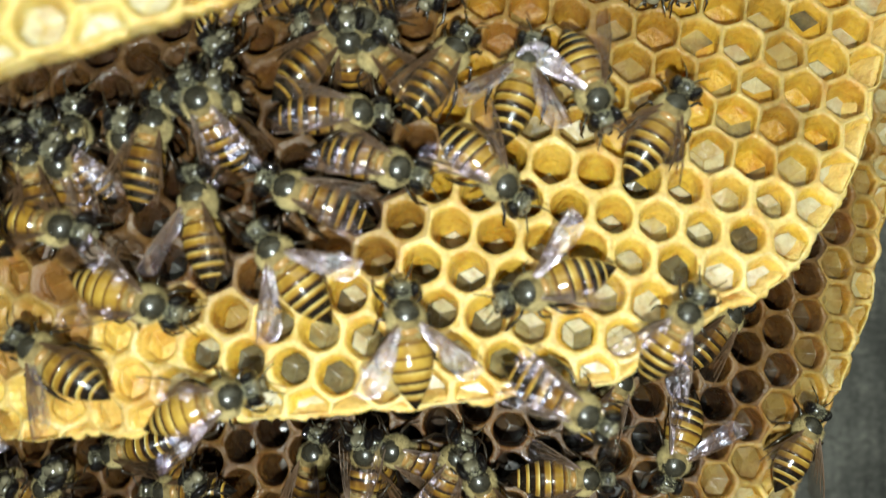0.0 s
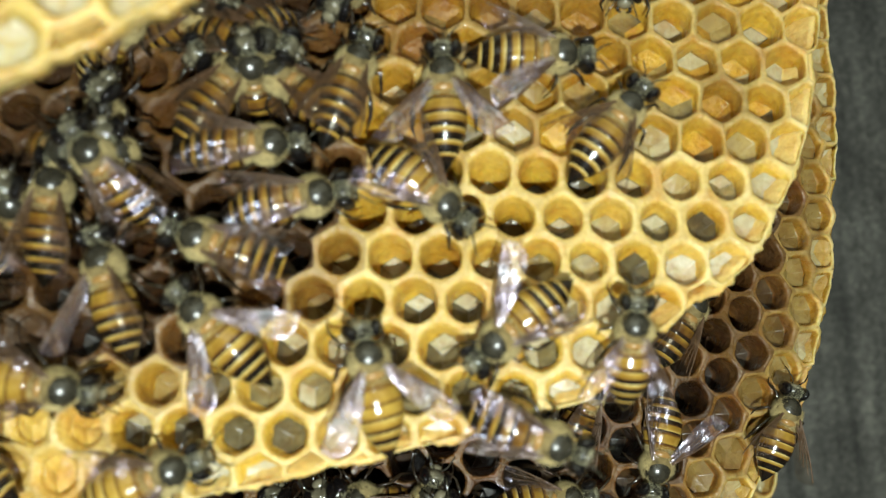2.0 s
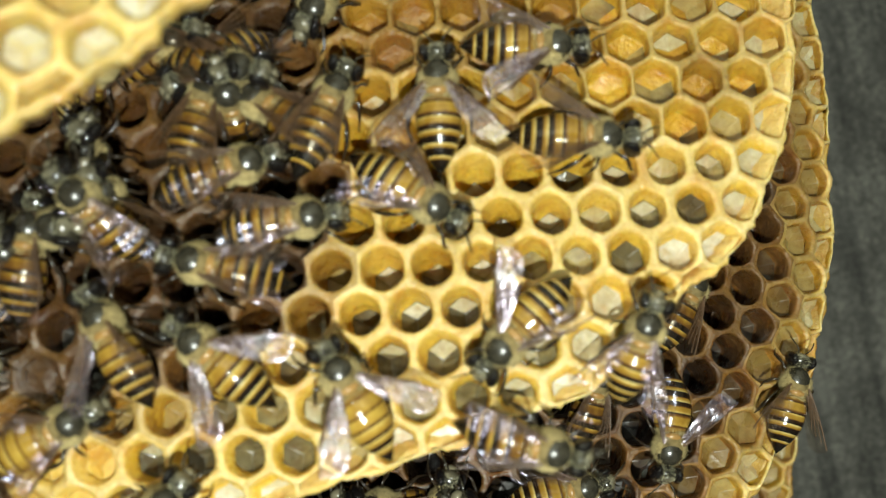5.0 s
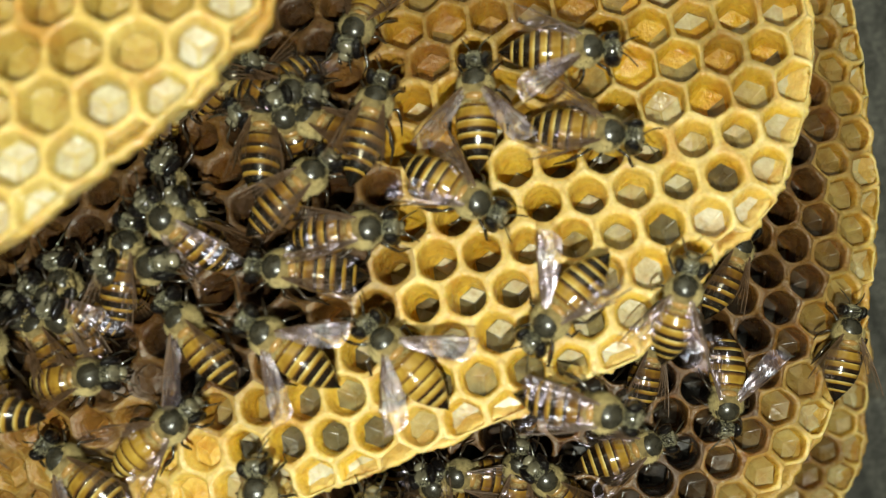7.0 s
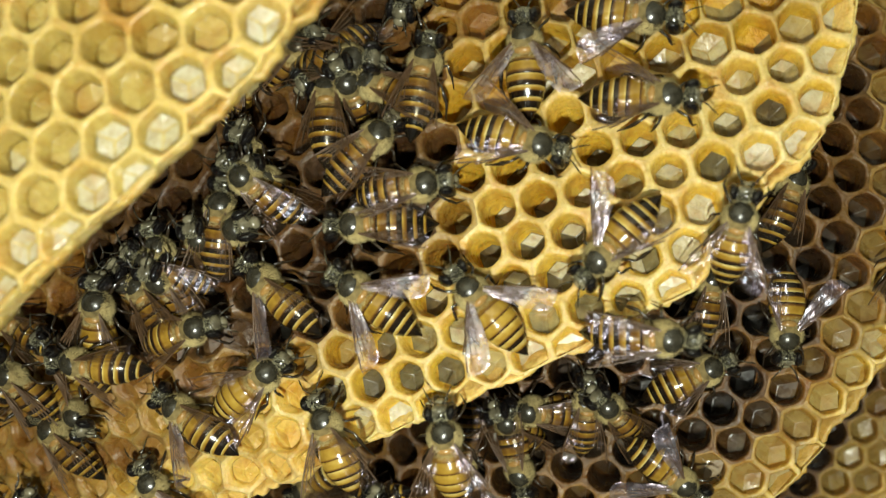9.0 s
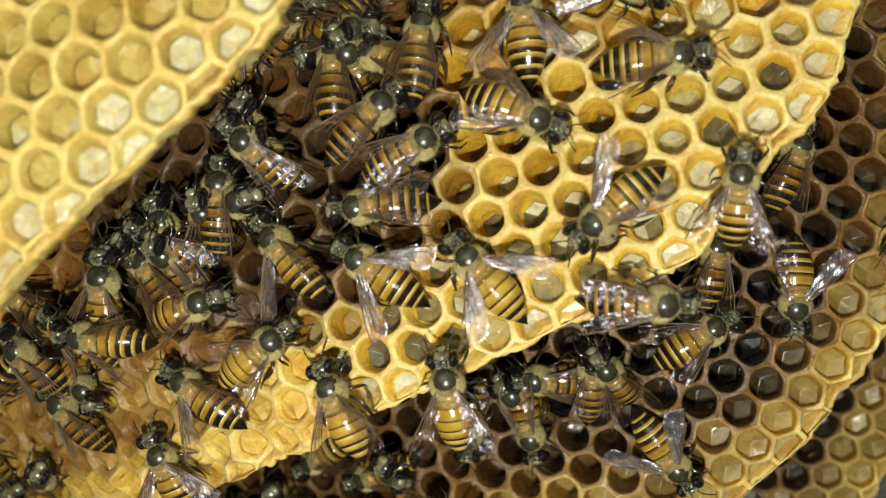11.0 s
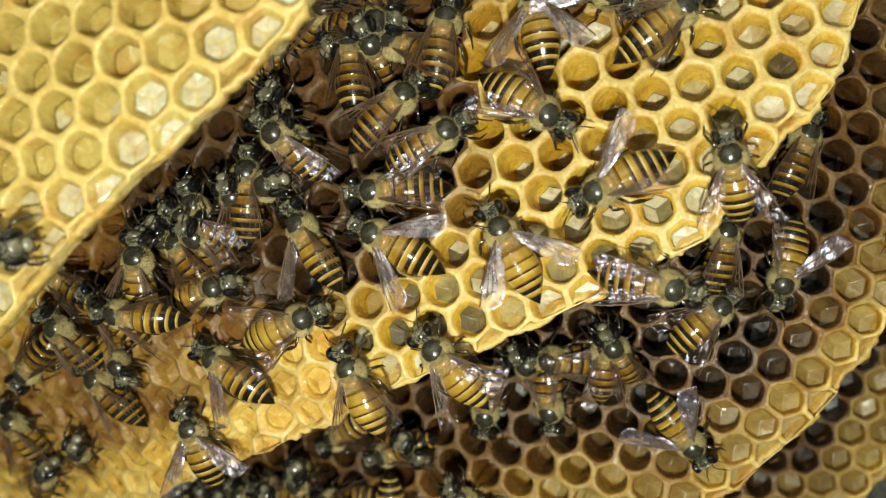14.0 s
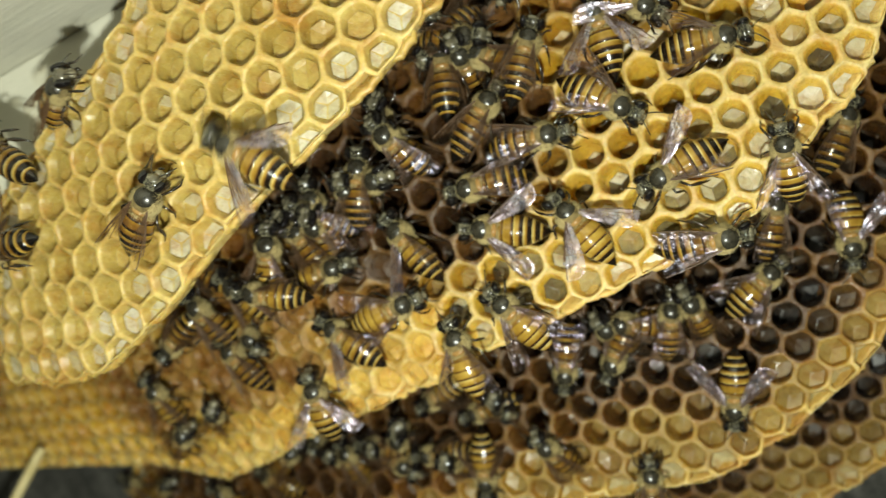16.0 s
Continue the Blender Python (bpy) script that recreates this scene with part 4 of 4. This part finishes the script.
def motions():
    step(MOVING[0], 'A', [(0, -4.3, -6.9, 98), (0.5, -2.9, -6.3, 98), (3.5, -3.7, -7.4, 95), (6, -6.5, -5.4, 117), (7, -6.9, -4.6, 117), (7.5, -6.6, -4.9, 112), (8, -5.1, -5.5, 112), (12, -5.7, -5.2, 111), (14, -3.8, -4.7, 98), (16, -5, -4.5, 111)])
    step(MOVING[1], 'A', [(0, -16.4, -0.4, 128), (3.5, -16.3, -0.8, 126), (6, -17.1, -0.6, 128), (6.5, -18, 0.3, 128), (7.5, -16.9, 0.1, 123), (13, -16.1, -0.8, 126), (13.5, -16.6, 0.6, 127), (15, -16.4, -0.8, 139), (16, -15.4, -1.6, 155)])
    step(MOVING[2], 'A', [(0, -23.4, 4.5, 99), (3.5, -23.4, 4, 97), (6, -24.5, 2.7, 110), (6.5, -25.3, 3.7, 110), (7, -24.9, 4.2, 110), (8, -24.7, 4.2, 112), (8.5, -25.6, 4.1, 116), (12, -23.6, 5, 104), (13.5, -23.8, 5, 100), (14, -24.1, 4.3, 99), (15, -24.2, 4.6, 108), (16, -25.9, 2.5, 108)])
    step(MOVING[3], 'A', [(0, 8.7, -4.8, -163), (1.5, 8.7, -6.3, -152), (2.5, 10.3, -7.5, -147), (12, 8.8, -6.1, -167), (13, 8.6, -4.7, -174), (16, 8.6, -5, -172)])
    step(MOVING[4], 'A', [(0, 24.3, -6.4, 60), (0.5, 24.5, -7.4, 65), (1, 23.7, -7.3, 66), (1.5, 21.9, -6.8, 81), (2.5, 22.6, -6.7, 77), (3.5, 23.6, -7.6, 59), (6.5, 23.6, -8.2, 59), (8, 24.1, -6.6, 59), (9.5, 24.5, -7.6, 59), (12, 23.6, -6.5, 72), (12.5, 22.5, -6.7, 75), (13.5, 23.2, -6.3, 75), (14, 22.7, -5.4, 82), (15, 22, -5.1, 89), (15.5, 22.1, -5.4, 89), (16, 23.3, -6.4, 82)], 22, 0.8)
    step(MOVING[5], 'A', [(0, 13.6, -15.5, -30), (1, 13, -15.9, -31), (3, 13.1, -15.8, -24), (3.5, 12.2, -16.3, -25), (8.5, 12.4, -16.6, -26), (9.5, 13.3, -15.8, -17), (12, 11.4, -15.9, -26), (14, 11.9, -16.2, -30), (16, 12.3, -14.1, -10)])
    step(MOVING[6], 'B', [(0, 16.2, -27.1, 0), (6, 16.2, -27.1, 0), (12, 16.6, -25, 16), (16, 16.2, -24.8, 25)])
    step(MOVING[7], 'B', [(0, 26.5, -25.1, -113), (1.5, 26.5, -25.1, -113), (9, 26.2, -25.3, -114), (12, 26.4, -26.1, -114), (14, 24.5, -24.1, -126), (15, 24.9, -23.9, -119), (16, 27.4, -25, -108)])
    step(MOVING[8], 'B', [(0, -8.8, -30.9, -96), (8.5, -8.8, -30.9, -96), (9.5, -9.3, -30.7, -96), (13, -6.7, -30.2, -95), (15, -8.4, -29.6, -120), (16, -8.6, -29.1, -131)])
    step(MOVING[9], 'A', [(0, 23.3, 13.6, 56), (1.5, 24.4, 12.9, 51), (3, 24.9, 11.1, 17), (6, 22.1, 8.3, -25), (7.5, 20.6, 8, -28), (9, 21.2, 5.9, -25), (12, 22.7, 6.5, -6), (12.5, 22.9, 8.2, 4), (14, 23.4, 9.9, 13), (15, 22.1, 10.8, 18), (16, 21.4, 7.8, -14)])
    step(MOVING[10], 'A', [(0, 8.8, 18.1, 72), (2, 8.2, 17.5, 83), (2.5, 8.8, 17.7, 83), (3, 8.6, 19.2, 80), (3.5, 9.5, 18.3, 80), (9, 10.4, 17.1, 70), (16, 9.2, 17.2, 81)])
    step(MOVING[11], 'A', [(0, 5.5, 6.1, -45), (2, 5.8, 5.9, -47), (3, 6.4, 6.6, -42), (8, 6, 6.2, -50), (9, 7, 6.5, -37), (13.5, 5.7, 5.5, -54), (16, 6.5, 5.8, -49)])
    step(MOVING[12], 'A', [(0, 0.3, 19.1, 57), (2.5, -0.7, 20, 63), (3, -0.8, 20.7, 61), (3.5, -0.4, 18.2, 54), (12, -1.6, 19.4, 62), (14, -1.3, 19, 59), (14.5, -1.2, 18.2, 57), (15.5, -1.6, 18.8, 54), (16, -1.2, 18, 53)])
    step(MOVING[13], 'A', [(0, -4.7, 7.5, -19), (1, -4.6, 6.8, -20), (2, -5.2, 8, 1), (3, -4.7, 8.5, 1), (7.5, -4.9, 6.8, -14), (9, -5.4, 7, -13), (12, -5.1, 8.7, 14), (13, -5.4, 7.8, 14), (13.5, -5.2, 8.1, 10), (14.5, -5.1, 7.5, 7), (15, -4.7, 7.4, 7), (15.5, -4, 5.5, -12), (16, -3.1, 6.1, -12)])
    step(MOVING[14], 'A', [(0, -15.2, 5.3, 160), (1.5, -15.9, 5.2, 155), (3, -15.9, 5.9, 155), (9, -14.2, 5.5, 162), (12, -14.8, 4, 165), (13, -15, 4.8, 162), (16, -15.3, 3.8, 171)])
    step(MOVING[15], 'A', [(0, -9, 13, 0), (1.5, -9, 13, 0), (3.5, -9.7, 13.4, -25), (6, -9.3, 13.7, 24), (8, -8.9, 13.6, 24), (14, -8.6, 13.2, 22), (16, -9, 12.9, 34)])
    step(MOVING[16], 'A', [(0, -11.8, 20.8, 48), (1.5, -12.2, 20.5, 47), (3, -10.6, 19.3, 48), (6, -12.8, 21, 70), (7.5, -12.2, 21, 71), (9, -12.7, 20.3, 71), (12, -11.6, 20.5, 71), (12.5, -12.7, 20.5, 77), (14.5, -12.7, 20.9, 75), (16, -12.7, 20.9, 75)])
    step(MOVING[17], 'A', [(0, -24.3, 16.9, 119), (6, -24.3, 16.9, 119), (12, -23.5, 18.9, 112), (13, -23.8, 18.5, 111), (15, -22.8, 17.9, 111), (16, -22.8, 17.9, 111)], 38, 4.0)
    step(MOVING[18], 'A', [(0, -29.1, 12, 77), (1, -28.2, 11.9, 76), (2.5, -28.2, 11.8, 76), (3.5, -28.5, 11.7, 74), (6, -29.7, 12.8, 63), (9.5, -28.1, 13.3, 60), (12, -29.5, 12.7, 64), (15, -29.1, 12.6, 64), (16, -29.1, 12.6, 64)])
    step(MOVING[19], 'A', [(0, -37.8, 1.5, -11), (6, -37.8, 1.5, -11), (7.5, -36.2, 1.1, -8), (9, -35.8, 1.2, -5), (12.5, -37, 1, -3), (14, -38.2, 1.2, -3), (16, -38, 1.3, -3)])
    step(MOVING[20], 'A', [(0, -28.7, -5.3, -18), (3, -29.2, -5.4, -10), (6, -29.4, -5.1, 23), (6.5, -30, -5.6, 23), (7.5, -30, -5.3, 21), (8.5, -29.8, -5.8, 18), (12.5, -29.7, -5.2, 18), (14, -29.1, -5.4, 3), (16, -30.7, -6.5, 1)])
    step(MOVING[21], 'A', [(0, -40, -10.7, 150), (6, -42.7, -7.2, 126), (6.5, -43.1, -6.9, 126), (7.5, -42.2, -6, 126), (9.5, -41.9, -6.8, 126), (16, -41.7, -7, 126)])
    step(MOVING[22], 'A', [(0, -20.9, -14.6, 21), (1.5, -20.5, -14.1, 16), (3, -21.2, -13.7, 11), (7.5, -23, -14.8, 81), (8, -23, -14.7, 81), (9, -24.7, -13.3, 90), (12, -24.5, -12.8, 93), (13, -25.5, -12.4, 100), (15, -24.8, -14.4, 85), (16, -24.8, -14.3, 87)])
    step(MOVING[23], 'A', [(0, -12.7, -29, 76), (4, -12.7, -29, 76), (6, -12.7, -24, 76), (8.5, -12.7, -18.1, 76), (9, -12.7, -18.1, 76), (12, -11.9, -14.7, 76), (14, -15, -14.3, 108), (14.5, -16, -13.9, 112), (15.5, -16, -12.5, 112), (16, -17, -11.9, 112)])
    step(MOVING[24], 'A', [(0, -49.9, -13.8, 92), (9, -49.9, -13.8, 92), (16, -49.9, -13.8, 86)])
    step(MOVING[25], 'B', [(0, 9.3, -37.4, -55), (9, 9.3, -37.4, -55), (12, 6.4, -39.9, -79), (14, 7.8, -39.3, -71), (14.5, 7.4, -39.2, -86), (15, 6.2, -40.3, -107), (16, 5.2, -40.9, -111)])
    step(MOVING[26], 'B', [(0, 43.3, -22, 61), (7.5, 42.9, -21.9, 61), (16, 42.9, -21.9, 61)])
    step(MOVING[27], 'A', [(0, 15.5, 14.9, -72), (0.5, 15.9, 14.9, -54), (1, 17.3, 16.1, -52), (1.5, 17.9, 18.7, -13), (2, 19.1, 18.7, -10), (2.5, 20.7, 19.8, 15), (3, 19.1, 21.5, 11), (3.5, 19.6, 21.4, 12), (6, 21.7, 17.5, -30), (7.5, 21.9, 17.4, -17), (9, 22.9, 14.8, -29), (14.5, 16.5, 14.9, -52), (16, 14.5, 16.1, -52)])
    step(MOVING[28], 'B', [(0, 3.2, -25, 112), (6, 3.2, -25, 112), (13.5, 2.3, -22.5, 94), (15, 2.4, -22.6, 92), (15.5, 3.9, -22.8, 93), (16, 4.3, -22.2, 94)], 35, 1.5)
    step(MOVING[29], 'B', [(0, -8.5, -21.7, 103), (9, -8.5, -21.7, 103), (12, -9, -22.2, 105), (13, -8.2, -21, 106), (14, -8.5, -20.8, 106), (15, -8.6, -21.7, 106), (16, -7.8, -21.1, 106)], 40, 1.5)
    step(MOVING[30], 'C', [(0, -68, 13, -20), (12, -64, 13, -20), (13, -45.6, 12.5, -20), (14, -44.5, 13.3, -20), (14.5, -43.6, 12.4, -20), (15.3, -45.5, 16.3, 10), (15.5, -43.3, 16.6, 20), (16, -45.7, 18.7, 32)])
    step(MOVING[31], 'C', [(0, 1.5, 40, -120), (13.6, 1.5, 38, -140), (14.5, -5.5, 21.4, -156), (15, -15.2, 18.8, -194), (15.2, -23.5, 17.1, -165), (15.4, -26.6, 15, -164), (15.5, -29.9, 14.1, -173), (15.6, -31, 11.4, -164), (15.7, -31.9, 10.3, -163), (15.8, -33.2, 11.2, -170), (15.9, -34, 14.3, -200), (16, -33.2, 19, -234)])
    step(MOVING[32], 'B', [(0, -14.3, -24.6, 79), (3.5, -14.3, -24.6, 79), (4.2, -15.2, -25.6, 134), (4.9, -16.2, -26.7, 190), (5.7, -17.1, -27.8, 245), (16, -17.1, -27.8, 245)])
    step(MOVING[33], 'A', [(0, 27, 29.3, -105), (0.5, 27.5, 29.7, -108), (1, 28.1, 28.8, -110), (1.5, 28, 27.1, -111), (2, 28.7, 26.2, -113), (2.5, 29.2, 26.7, -113), (3, 28.4, 26.7, -113), (3.5, 29.8, 26.5, -114), (5.6, 28, 43, -114), (16, 28, 43, -114)])
    step(MOVING[34], 'A', [(0, 23, 29.3, -104), (0.5, 22.7, 31.6, -107), (1, 22.8, 31.2, -109), (1.4, 23, 31.2, -110), (3, 18, 43, -110), (16, 18, 43, -110)])
    step(MOVING[35], 'A', [(0, -24.2, 14.1, -31), (3.5, -24.2, 14.1, -31), (6, -24.4, 10.3, -14), (16, -24.4, 10.3, -14)], 40, 1.5)


motions()
